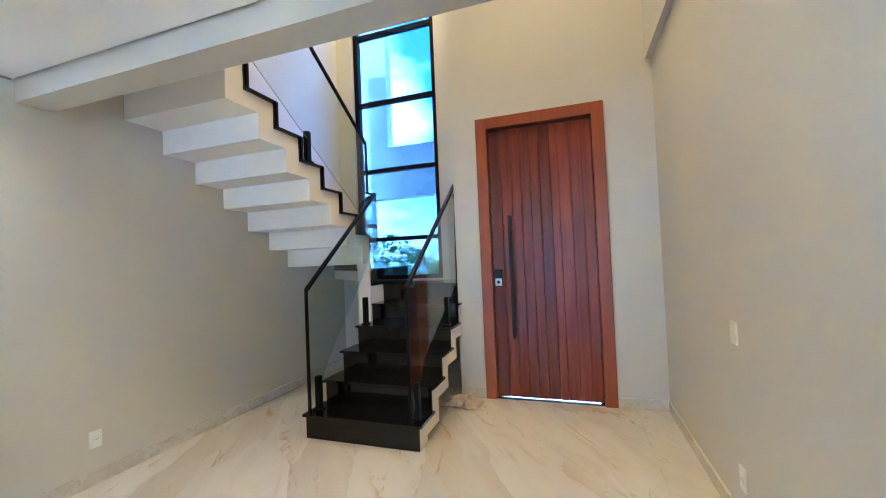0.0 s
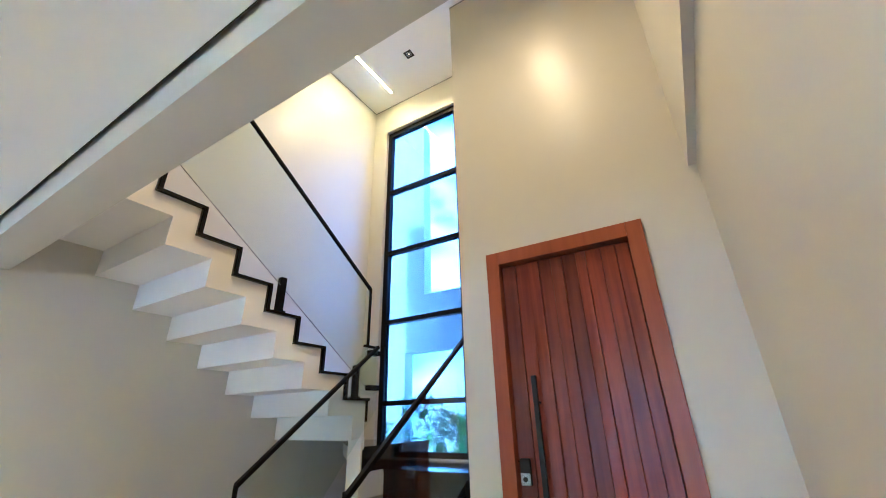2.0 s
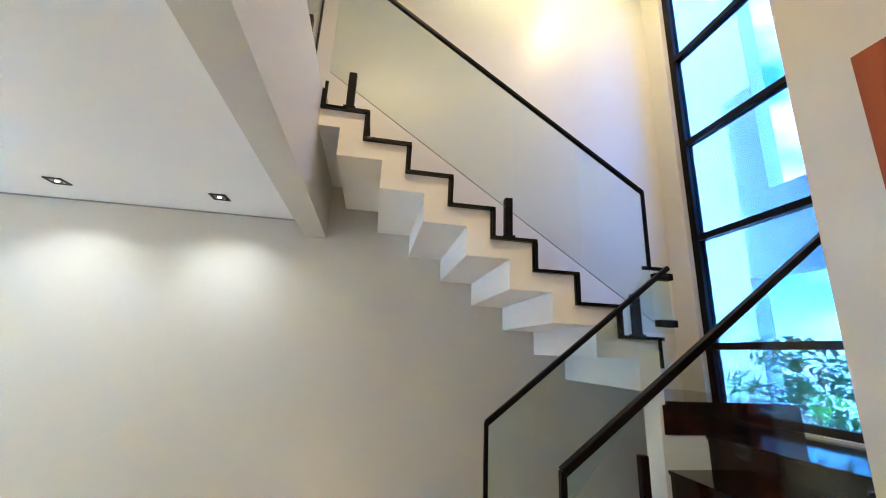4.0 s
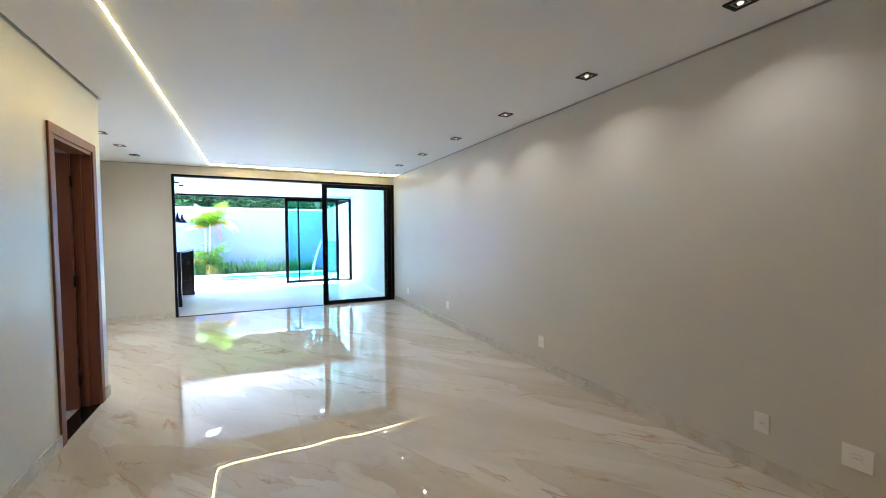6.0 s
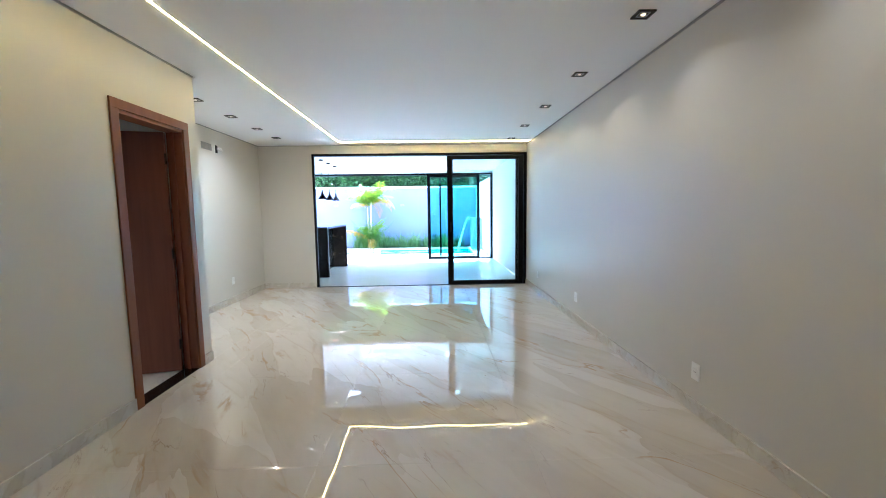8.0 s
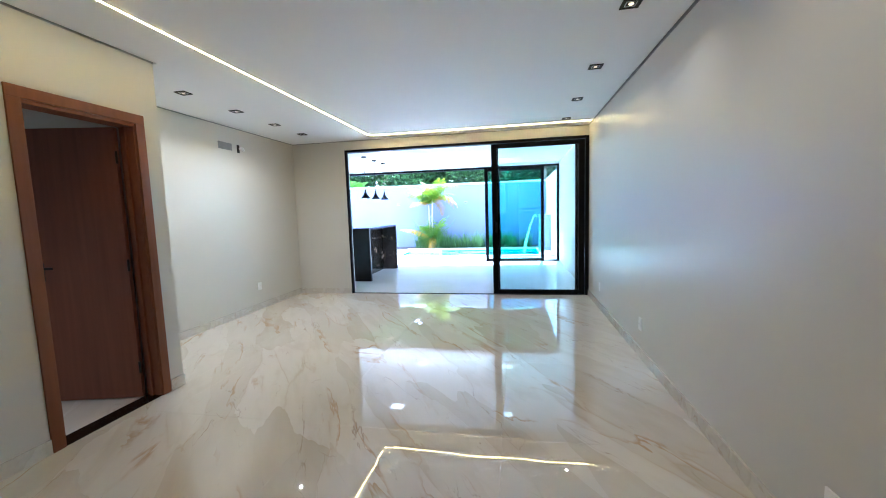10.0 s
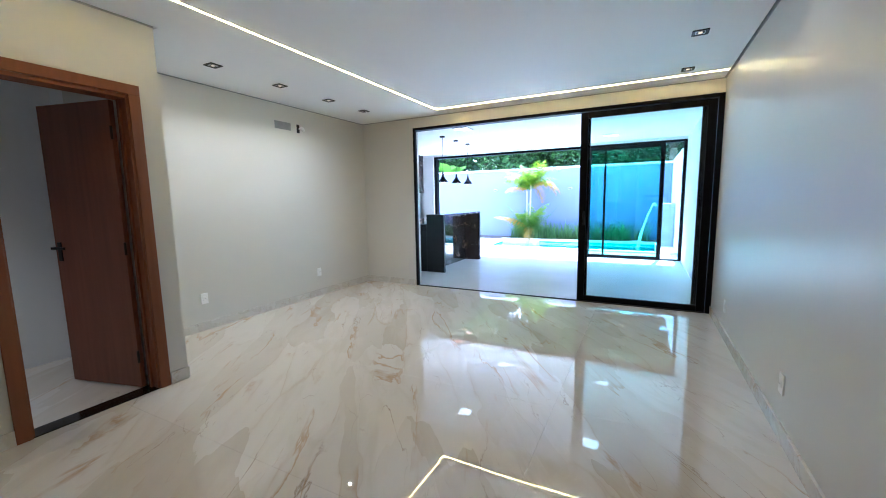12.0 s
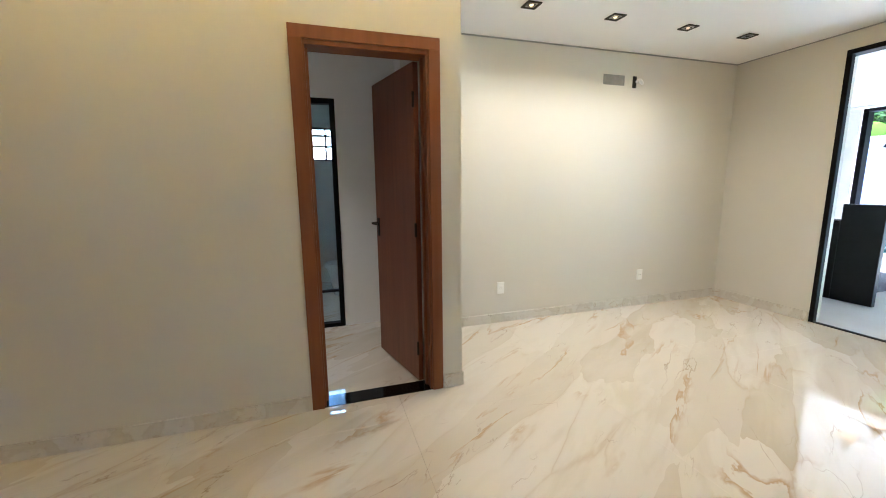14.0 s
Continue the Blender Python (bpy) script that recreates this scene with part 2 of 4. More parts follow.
CERAMIC = surf("white_ceramic", (0.82, 0.82, 0.82), (0.85, 0.85, 0.85), 3, (0.06, 0.12))
BATH_TILE = surf("pale_bath_tile", (0.62, 0.6, 0.57), (0.7, 0.68, 0.65), 2, (0.15, 0.3), 0.0, 40)
PALM_LEAF = leafy("palm_leaf", (0.05, 0.14, 0.003), (0.21, 0.28, 0.004), 0.4)
PALM_OLD = leafy("palm_leaf_yellowed", (0.30, 0.13, 0.006), (0.34, 0.21, 0.008), 0.4)
GRASS_LEAF = leafy("grass_leaf", (0.04, 0.10, 0.025), (0.16, 0.27, 0.07), 0.35)
TREE_LEAF = leafy("tree_leaf", (0.012, 0.04, 0.008), (0.07, 0.15, 0.03), 0.3)
BANANA_LEAF = leafy("banana_leaf", (0.12, 0.28, 0.03), (0.25, 0.42, 0.06), 0.4)
WARM = glow("warm_led", (1.0, 0.64, 0.18), 3.4)
BULB = glow("downlight_bulb", (1.0, 0.62, 0.26), 0.07)
PANEL = glow("ceiling_panel_light", (1.0, 0.99, 0.98), 0.22)
FLARE = glow("pendant_inside", (1.0, 0.42, 0.14), 0.11)
GLASS_CLEAR = glass("clear_rail_glass", (0.93, 0.97, 0.96))
GLASS_TINT = glass("green_tinted_glass", (0.86, 0.962, 0.978))
GLASS_DEEP = glass("blue_tinted_glass", (0.58, 0.87, 0.82))
GLASS_STAIR = glass("blue_window_glass", (0.17, 0.215, 0.275))
GLASS_WIN = glass("window_glass", (0.9, 0.96, 0.98))
WATER = glass("pool_water", (0.55, 0.9, 0.93), 0.02)
JET = surf("water_jet", (0.75, 0.8, 0.84), (0.92, 0.95, 0.97), 30, (0.1, 0.3), 0.4, 60)


# ---- building helpers ----
def cube(bm, x0, x1, y0, y1, z0, z1, bevel=0.0, seg=2):
    m = Matrix.Translation(((x0 + x1) / 2, (y0 + y1) / 2, (z0 + z1) / 2)) @ Matrix.Diagonal((abs(x1 - x0), abs(y1 - y0), abs(z1 - z0), 1))
    vs = bmesh.ops.create_cube(bm, size=1, matrix=m)["verts"]
    if bevel:
        es = list({e for v in vs for e in v.link_edges})
        bmesh.ops.bevel(bm, geom=es, offset=bevel, segments=seg, affect="EDGES", profile=0.6)
    return bm


def cyl(bm, a, b, r, r2=None, n=12, caps=True):
    a, b = Vector(a), Vector(b)
    d = b - a
    m = Matrix.Translation((a + b) / 2) @ d.to_track_quat("Z", "Y").to_matrix().to_4x4()
    bmesh.ops.create_cone(bm, cap_ends=caps, segments=n, radius1=r, radius2=r if r2 is None else r2, depth=d.length, matrix=m)
    return bm


def bar(bm, a, b, w, h, bevel=0.002):
    """A flat bar from a to b: w across (level), h in the upright plane."""
    a, b = Vector(a), Vector(b)
    d = b - a
    up = Vector((0, 0, 1)) if abs(d.normalized().z) < 0.95 else Vector((0, 1, 0))
    side = d.cross(up).normalized()
    up = side.cross(d).normalized()
    m = Matrix((side, up, d.normalized())).transposed().to_4x4()
    m = Matrix.Translation((a + b) / 2) @ m @ Matrix.Diagonal((w, h, d.length, 1))
    vs = bmesh.ops.create_cube(bm, size=1, matrix=m)["verts"]
    if bevel:
        bmesh.ops.bevel(bm, geom=list({e for v in vs for e in v.link_edges}), offset=bevel, segments=1, affect="EDGES")
    return bm


def prism(bm, outline, axis, lo, hi):
    """A flat outline of (u, v) pushed from lo to hi along an axis: x takes (y, z), y takes (x, z), z takes (x, y)."""
    def put(u, v, w):
        return {"x": (w, u, v), "y": (u, w, v), "z": (u, v, w)}[axis]
    a = [bm.verts.new(put(u, v, lo)) for u, v in outline]
    b = [bm.verts.new(put(u, v, hi)) for u, v in outline]
    n = len(a)
    bm.faces.new(a)
    bm.faces.new(b[::-1])
    for i in range(n):
        bm.faces.new((a[i], b[i], b[(i + 1) % n], a[(i + 1) % n]))
    bmesh.ops.recalc_face_normals(bm, faces=bm.faces)
    return bm


def mesh_of(name, bm, material, smooth=False):
    me = bpy.data.meshes.new(name)
    bm.to_mesh(me)
    bm.free()
    me.materials.append(material)
    if smooth:
        for f in me.polygons:
            f.use_smooth = True
    return me


def part(name, bm, material, parent=None, label="", smooth=False):
    ob = new(name, mesh_of(name, bm, material, smooth))
    if parent is not None:
        ob.parent = parent
    if label:
        ob["label"] = label
    return ob


def thing(name, label, category, group="", at=(0, 0, 0)):
    ob = new(name)
    ob.empty_display_size = 0.1
    ob.location = at
    return tagged(ob, label, category, group)


def setting(name, label, category, material, *extents, bevel=0.0):
    bm = bmesh.new()
    for e in extents:
        cube(bm, *e, bevel=bevel)
    return tagged(part(name, bm, material), label, category, kind="structure")


def B(*e, bevel=0.0):
    return cube(bmesh.new(), *e, bevel=bevel)

# ---- structure ----
XL, XF, YP, YW, ZC, ZU = -3.875, -4.90, 9.83, -0.93, 2.60, 6.25   # entry wall, wide wall, patio wall, window wall, ceilings
ZP = 2.545   # patio ceiling

ground = setting("ground", "dry grassy ground around the house", "ground", GROUND, (-400, 400, -400, 400, -0.6, -0.32))
front_yard = setting("pavement", "pale concrete forecourt outside the front door", "pavement", DECK, (-12, 8, -7, YW - 0.15, -0.3, -0.04))

setting("wall_long", "greige painted long wall with satin sheen", "wall", WALL, (0, 0.15, YW - 0.15, YP, 0, ZU))
setting("wall_entry", "warm greige wall around the front door", "wall", WALL,
        (XL, -3.40, -0.18, 0, 0, ZU), (-2.29, -1.97, -0.18, 0, 0, ZU), (-3.40, -2.29, -0.18, 0, 2.79, ZU))
setting("wall_niche", "greige return wall beside the stair window", "wall", WALL, (-2.12, -1.97, YW, -0.18, 0, ZU))
setting("wall_window", "greige wall around the tall stair window", "wall", WALL,
        (-0.25, 0, YW - 0.15, YW, 0, ZU), (-2.12, -1.50, YW - 0.15, YW, 0, ZU), (-1.50, -0.25, YW - 0.15, YW, 0, 1.17), (-1.50, -0.25, YW - 0.15, YW, 5.74, ZU))
setting("wall_side", "greige wall with a brown inner door", "wall", WALL,
        (XL - 0.12, XL, -0.18, 5.33, 0, 3.14), (XL - 0.12, XL, 6.04, 6.235, 0, ZC + 0.1), (XL - 0.12, XL, 5.33, 6.04, 2.10, ZC + 0.1),
        (XL - 0.12, XL, 5.33, 6.235, ZC + 0.1, 3.14), (XL - 0.12, XL + 0.05, 0, 5.0, 3.15, ZU), (XL - 0.12, XL, -0.18, 0, 3.14, ZU))
setting("wall_return", "greige return wall where the room widens", "wall", WALL, (-5.05, XL - 0.12, 6.11, 6.235, 0, ZC + 0.1))
setting("wall_wide", "greige wall of the wide part of the room", "wall", WALL, (XF - 0.15, XF, 6.235, YP + 0.15, 0, ZC + 0.1))
setting("wall_patio", "greige wall around the patio sliding door", "wall", WALL,
        (XF, -3.935, YP, YP + 0.15, 0, ZC + 0.1), (-3.935, 0, YP, YP + 0.15, 2.45, ZC + 0.1))
setting("beam", "greige painted beam at the edge of the upper floor", "beam", WALL, (XL, 0, 2.33, 2.51, 2.47, 3.20))
setting("upper_floor", "slab of the upper floor over the living room", "floor", CEIL, (XL - 0.1, 0, 2.51, 6.2, 2.95, 3.20), (XF, 0, 6.2, YP, 2.95, 3.20), (XF, XL, 6.235, YP, 2.7, 2.95))
setting("ceiling", "flat white gypsum ceiling with shadow gaps", "ceiling", CEIL,
        (XL + 0.022, -0.022, 2.53, YP - 0.022, ZC, ZC + 0.03), (XF + 0.022, XL + 0.022, 6.257, YP - 0.022, ZC, ZC + 0.03))
# Solid sheet over the gaps, coloured dark in place of an unlit void.
setting("ceiling_void", "near-black sheet painted as shade above the gypsum ceiling", "ceiling", VOID_SHADE, (XL, 0, 2.51, YP, ZC + 0.05, ZC + 0.08), (XF, XL, 6.235, YP, ZC + 0.05, ZC + 0.08))
setting("ceiling_upper", "white ceiling high over the stairwell", "ceiling", CEIL, (XL - 0.1, 0.15, YW - 0.15, 5.0, ZU, ZU + 0.12))
setting("wall_upper", "greige wall of the upper landing", "wall", WALL, (XL, 0, 4.85, 5.0, 3.20, ZU))
setting("floor_base", "mortar bed beneath the marble floor tiles", "floor", SKIRT, (XF, 0, 6.2, YP, -0.12, -0.012), (XL, 0, YW, 6.2, -0.12, -0.012))


# Grey of these added strips stands for the shade inside the ceiling gap.
GAP_SHADE = surf("painted_gap_shade", (0.30, 0.30, 0.30), (0.36, 0.36, 0.36), 6, (0.5, 0.6), 0.0, 80)
setting("trim", "grey strip painted as the shade in the ceiling gap", "trim", GAP_SHADE,
        (-0.004, 0, 2.53, YP - 0.004, ZC - 0.006, ZC + 0.048), (XL, XL + 0.004, 2.53, 6.235, ZC - 0.006, ZC + 0.048),
        (XF, XF + 0.004, 6.239, YP - 0.004, ZC - 0.006, ZC + 0.048), (XF, 0, YP - 0.004, YP, ZC - 0.006, ZC + 0.048), (XF, XL + 0.004, 6.235, 6.239, ZC - 0.006, ZC + 0.048))
# No gap is cut up here; the strip's colour draws its shade.
setting("trim", "grey strip painted as a shaded gap around the stairwell ceiling", "trim", GAP_SHADE,
        (-0.004, 0, YW, 4.85, ZU - 0.022, ZU - 0.001), (-1.97, 0, YW, YW + 0.004, ZU - 0.022, ZU - 0.001),
        (-1.97, -1.966, YW, -0.004, ZU - 0.022, ZU - 0.001), (XL + 0.05, -1.97, 0, 0.004, ZU - 0.022, ZU - 0.001))


def skirting(name, *extents):
    return setting(name, "low veined marble skirting board", "baseboard", SKIRT, *extents, bevel=0.002)


skirting("baseboard", (-0.013, 0, YW, YP, 0, 0.09))
skirting("baseboard", (XL, XL + 0.013, 0.013, 5.275, 0, 0.09), (XL, XL + 0.013, 6.105, 6.235, 0, 0.09))
skirting("baseboard", (XL, -3.455, 0, 0.013, 0, 0.09), (-2.235, -1.97, 0, 0.013, 0, 0.09))
skirting("baseboard", (XF, XF + 0.013, 6.248, YP - 0.013, 0, 0.09))
skirting("baseboard", (XF + 0.013, XL, 6.235, 6.248, 0, 0.09))
skirting("baseboard", (XF, -3.94, YP - 0.013, YP, 0, 0.09))

# side room behind the inner door, and the bathroom beyond it
setting("wall_lobby", "pale walls of the small lobby behind the inner door", "wall", CEIL,
        (-5.42, -5.30, 3.9, 4.80, 0, 2.7), (-5.42, -5.30, 5.56, 6.11, 0, 2.7), (-5.42, -5.30, 4.80, 5.56, 2.10, 2.7),
        (-5.30, XL - 0.12, 3.78, 3.9, 0, 2.7), (-5.42, -5.05, 6.11, 6.235, 0, 2.7))
setting("ceiling_lobby", "white lobby ceiling", "ceiling", CEIL, (-7.3, XL - 0.12, 3.78, 6.235, 2.55, 2.68))
setting("floor_lobby", "pale polished floor of the lobby and bathroom", "floor", MARBLE, (-7.2, XL - 0.12, 3.9, 6.11, -0.1, 0.0))
setting("wall_bath", "pale tiled bathroom walls", "wall", BATH_TILE,
        (-7.32, -7.2, 4.3, 5.05, 0, 2.6), (-7.32, -7.2, 5.72, 6.2, 0, 2.6), (-7.32, -7.2, 5.05, 5.72, 0, 1.68), (-7.32, -7.2, 5.05, 5.72, 2.12, 2.6),
        (-7.2, -5.42, 6.11, 6.23, 0, 2.6), (-7.2, -5.42, 3.8, 4.3, 0, 2.6))

# patio
setting("floor_patio", "pale porcelain patio floor", "floor", DECK, (-7.2, 0, YP + 0.03, 13.74, -0.15, -0.004), (-7.2, 0, 13.78, 14.98, -0.15, -0.006),
        (-9, 0, 15.01, 15.05, -0.15, -0.006), (-7.2, 0, 13.74, 13.78, -0.15, -0.02), (-9, 0, 14.98, 15.01, -0.15, -0.02))
# Side terrace in a darker grey than the deck it adjoins.
setting("pavement", "grey side terrace beside the pool", "pavement", GREY_STONE, (-9, -5.05, 15.052, 17.46, -0.15, -0.008))
setting("wall_patio_side", "white plaster side wall of the patio", "wall", PLASTER, (0, 0.15, YP, 14.2, 0, 2.9))
setting("wall_garden_side", "white garden side wall", "wall", PLASTER, (0, 0.15, 14.2, 18.3, -0.2, 2.42))
setting("wall_garden", "lavender painted garden wall behind the pool", "wall", LAVENDER, (-14, 0.15, 18.3, 18.48, -0.2, 2.34))
setting("trim", "pale coping along the garden wall top", "trim", COPING, (-14, 0.18, 18.27, 18.51, 2.34, 2.40), bevel=0.006)
setting("ceiling_patio", "white patio ceiling", "ceiling", PLASTER, (-7.2, 0, YP + 0.15, 14.25, ZP, 2.75))
setting("roof_patio", "white flat patio roof slab", "roof", PLASTER, (-7.4, 0.15, YP + 0.15, 14.5, 2.76, 2.95))
setting("beam_patio", "white beam over the garden door", "beam", CEIL, (-7.2, 0, 13.92, 14.10, 2.49, ZP))
setting("wall_patio_west", "white patio wall beside the barbecue", "wall", PLASTER, (-7.35, -7.2, YP + 0.15, 14.2, 0, 2.6), (-7.2, -6.12, 14.0, 14.15, 0, 2.49), (-6.12, -5.80, 13.90, 14.15, 0, 2.49))
setting("wall_patio_house", "white house wall behind the patio counter", "wall", PLASTER, (-7.2, XF - 0.15, YP, YP + 0.15, 0, 2.6))


# ---- sliding doors and windows ----
def pane(name, parent, x0, x1, y, z0, z1, material=None):
    ob = part(name, B(x0, x1, y - 0.004, y + 0.004, z0, z1), material or GLASS_TINT, parent)
    ob.visible_shadow = False
    return ob


def leaf(parent, x0, x1, y, z0, z1, stile, material=None, handle=None):
    """A framed sliding leaf: two stiles, two rails and the pane."""
    lf = part("sliding_leaf", B(x0, x0 + stile, y - 0.02, y + 0.02, z0, z1, bevel=0.003), ALU, parent)
    part("stile", B(x1 - stile, x1, y - 0.02, y + 0.02, z0, z1, bevel=0.003), ALU, lf)
    part("top_rail", B(x0 + stile, x1 - stile, y - 0.02, y + 0.02, z1 - stile * 0.8, z1, bevel=0.003), ALU, lf)
    part("bottom_rail", B(x0 + stile, x1 - stile, y - 0.02, y + 0.02, z0, z0 + stile * 0.8, bevel=0.003), ALU, lf)
    if material is not False:
        pane("pane", lf, x0 + stile, x1 - stile, y, z0 + stile * 0.8, z1 - stile * 0.8, material)
    if handle is not None:
        bm = cube(bmesh.new(), handle - 0.012, handle + 0.012, y - 0.045, y - 0.02, 1.0, 1.18, bevel=0.004)
        part("handle", bm, BLACK_MATT, lf, "small black pull handle")
    return lf


pd = thing("door_1", "black aluminium patio sliding door, one side open", "sliding door")
pd["kind"] = "structure"
part("jamb", B(-3.935, -3.895, YP - 0.012, YP + 0.035, 0, 2.41, bevel=0.003), ALU, pd)
part("jamb", B(-0.055, 0, YP - 0.012, YP + 0.15, 0, 2.41, bevel=0.003), ALU, pd)
part("head", B(-3.935, 0, YP - 0.012, YP + 0.11, 2.41, 2.45, bevel=0.003), ALU, pd)
part("sill", B(-3.935, 0, YP - 0.012, YP + 0.03, -0.02, 0.008, bevel=0.002), ALU, pd)
leaf(pd, -1.475, -0.06, YP + 0.03, 0.01, 2.40, 0.085, GLASS_TINT, -1.41)
leaf(pd, -1.425, -0.13, YP + 0.085, 0.01, 2.40, 0.06, False)

gd = thing("door_2", "black aluminium garden sliding door, mostly open", "sliding door")
gd["kind"] = "structure"
part("jamb", B(-5.80, -5.73, 13.94, 14.08, 0, 2.44, bevel=0.003), ALU, gd)
part("jamb", B(-0.06, 0, 13.94, 14.08, 0, 2.44, bevel=0.003), ALU, gd)
part("head", B(-5.80, 0, 13.94, 14.08, 2.44, 2.49, bevel=0.003), ALU, gd)
leaf(gd, -1.90, -0.38, 13.965, 0.0, 2.44, 0.085, GLASS_DEEP, -1.85)
leaf(gd, -1.55, -0.39, 14.02, 0.0, 2.44, 0.045, False)
part("bottom_track", B(-1.90, 0, 13.94, 14.08, -0.003, 0.02, bevel=0.002), ALU, gd)
part("side_pane", B(-0.385, -0.06, 14.055, 14.062, 0.02, 2.44), GLASS_WIN, gd).visible_shadow = False

win = thing("window_1", "tall five-pane black aluminium stair window", "window")
win["kind"] = "structure"
wy = YW - 0.09
part("jamb", B(-0.32, -0.25, wy - 0.04, wy + 0.04, 1.17, 5.74, bevel=0.003), ALU, win)
part("jamb", B(-1.50, -1.43, wy - 0.04, wy + 0.04, 1.17, 5.74, bevel=0.003), ALU, win)
rails = [1.17, 1.70, 2.665, 3.63, 4.61, 5.66]
for z in rails:
    part("rail", B(-1.43, -0.32, wy - 0.04, wy + 0.04, z, z + (0.08 if z > 5 else 0.055), bevel=0.003), ALU, win)
for a, b in zip(rails, rails[1:]):
    pane("pane", win, -1.43, -0.32, wy, a + 0.055, b, GLASS_STAIR).visible_shadow = True

bw = thing("window_2", "small high black-framed bathroom window", "window")
bw["kind"] = "structure"
for a in (5.05, 5.29, 5.50, 5.695):
    part("bar", B(-7.29, -7.25, a, a + 0.025, 1.68, 2.12), ALU, bw)
for z in (1.68, 1.86, 2.0, 2.095):
    part("rail", B(-7.29, -7.25, 5.05, 5.72, z, z + 0.025), ALU, bw)
part("pane", B(-7.272, -7.268, 5.05, 5.72, 1.68, 2.12), GLASS_WIN, bw).visible_shadow = False

# ---- front door ----
fd = thing("door_3", "closed red-brown plank front door with wide casing", "door")
fd["kind"] = "structure"
part("casing", B(-2.345, -2.235, -0.19, 0.03, 0, 2.83, bevel=0.004), CASING_RED, fd)
part("casing", B(-3.455, -3.345, -0.19, 0.03, 0, 2.83, bevel=0.004), CASING_RED, fd)
part("casing", B(-3.345, -2.345, -0.19, 0.03, 2.72, 2.83, bevel=0.004), CASING_RED, fd)
part("threshold", B(-3.345, -2.345, -0.19, 0.0, -0.01, 0.005, bevel=0.002), GRANITE, fd)
part("stop", B(-2.375, -2.345, -0.19, -0.088, 0, 2.72), CASING_RED, fd)
part("stop", B(-3.345, -3.315, -0.19, -0.088, 0, 2.72), CASING_RED, fd)
part("stop", B(-3.315, -2.375, -0.19, -0.088, 2.68, 2.72), CASING_RED, fd)
leaf_f = part("door_leaf", B(-3.335, -2.352, -0.085, -0.05, 0.018, 2.70, bevel=0.002), DOOR_RED, fd)
edges = [-3.335, -3.245, -3.14, -3.03, -2.955, -2.85, -2.76, -2.665, -2.575, -2.47, -2.352]
for i, (a, b) in enumerate(zip(edges, edges[1:])):
    d = (0.0, 0.008, 0.002, 0.011)[i % 4]
    part("plank", B(a + 0.0015, b - 0.0015, -0.05, -0.028 + d, 0.018, 2.70, bevel=0.003), DOOR_RED, leaf_f)
part("handle", B(-2.565, -2.530, 0.035, 0.06, 0.62, 1.82, bevel=0.003), BLACK_MATT, leaf_f, "long black vertical pull bar")
part("standoff", cyl(bmesh.new(), (-2.548, -0.03, 0.80), (-2.548, 0.04, 0.80), 0.01), BLACK_MATT, leaf_f)
part("standoff", cyl(bmesh.new(), (-2.548, -0.03, 1.64), (-2.548, 0.04, 1.64), 0.01), BLACK_MATT, leaf_f)
lock = part("lock", B(-2.445, -2.370, -0.02, 0.014, 1.125, 1.29, bevel=0.014), BLACK_MATT, leaf_f, "black electronic lock with silver base")
bm = cube(bmesh.new(), -2.442, -2.373, 0.008, 0.021, 1.128, 1.202, bevel=0.006)
part("lock_plate", bm, STEEL, leaf_f, "silver lock plate")
part("key_cylinder", cyl(bmesh.new(), (-2.408, 0.02, 1.165), (-2.408, 0.030, 1.165), 0.015), BLACK_MATT, leaf_f)
part("hook", cyl(bmesh.new(), (-2.388, 0.0, 1.262), (-2.36, 0.01, 1.272), 0.005), BLACK_MATT, leaf_f)

# ---- inner door ----
nd = thing("door_4", "brown wooden inner door standing open", "door")
nd["kind"] = "structure"
for y0, y1 in ((5.275, 5.345), (6.03, 6.10)):
    part("casing", B(XL, XL + 0.014, y0, y1, 0, 2.10, bevel=0.003), CASING_BROWN, nd)
part("casing", B(XL, XL + 0.014, 5.275, 6.10, 2.10, 2.168, bevel=0.003), CASING_BROWN, nd)
part("jamb", B(XL - 0.125, XL + 0.002, 5.33, 5.355, 0, 2.09), CASING_BROWN, nd)
part("jamb", B(XL - 0.125, XL + 0.002, 6.015, 6.04, 0, 2.09), CASING_BROWN, nd)
part("jamb", B(XL - 0.125, XL + 0.002, 5.33, 6.04, 2.075, 2.10), CASING_BROWN, nd)
part("stop", B(XL - 0.085, XL - 0.06, 6.0, 6.016, 0, 2.075), CASING_BROWN, nd)
part("stop", B(XL - 0.085, XL - 0.06, 5.354, 5.37, 0, 2.075), CASING_BROWN, nd)
part("threshold", B(XL - 0.125, XL + 0.004, 5.345, 6.03, -0.01, 0.006, bevel=0.002), GRANITE, nd)
lf4 = part("door_leaf", B(-0.665, 0, -0.035, 0, 0.012, 2.07, bevel=0.002), DOOR_BROWN, nd)
lf4.matrix_local = pose(XL - 0.125, 6.0, 0, 0, 0, 14)
for z in (0.25, 1.05, 1.85):
    part("hinge", cyl(bmesh.new(), (0.006, -0.04, z - 0.045), (0.006, -0.04, z + 0.045), 0.008), BLACK_MATT, lf4)
part("handle_plate", B(-0.635, -0.600, -0.043, -0.035, 0.95, 1.09, bevel=0.002), BLACK_MATT, lf4)
bm = cyl(bmesh.new(), (-0.618, -0.04, 1.05), (-0.618, -0.085, 1.05), 0.009)
bar(bm, (-0.628, -0.085, 1.05), (-0.50, -0.085, 1.05), 0.012, 0.018)
part("handle", bm, BLACK_MATT, lf4, "black lever handle")
bm = cyl(bmesh.new(), (-0.618, 0.0, 1.05), (-0.618, 0.05, 1.05), 0.009)
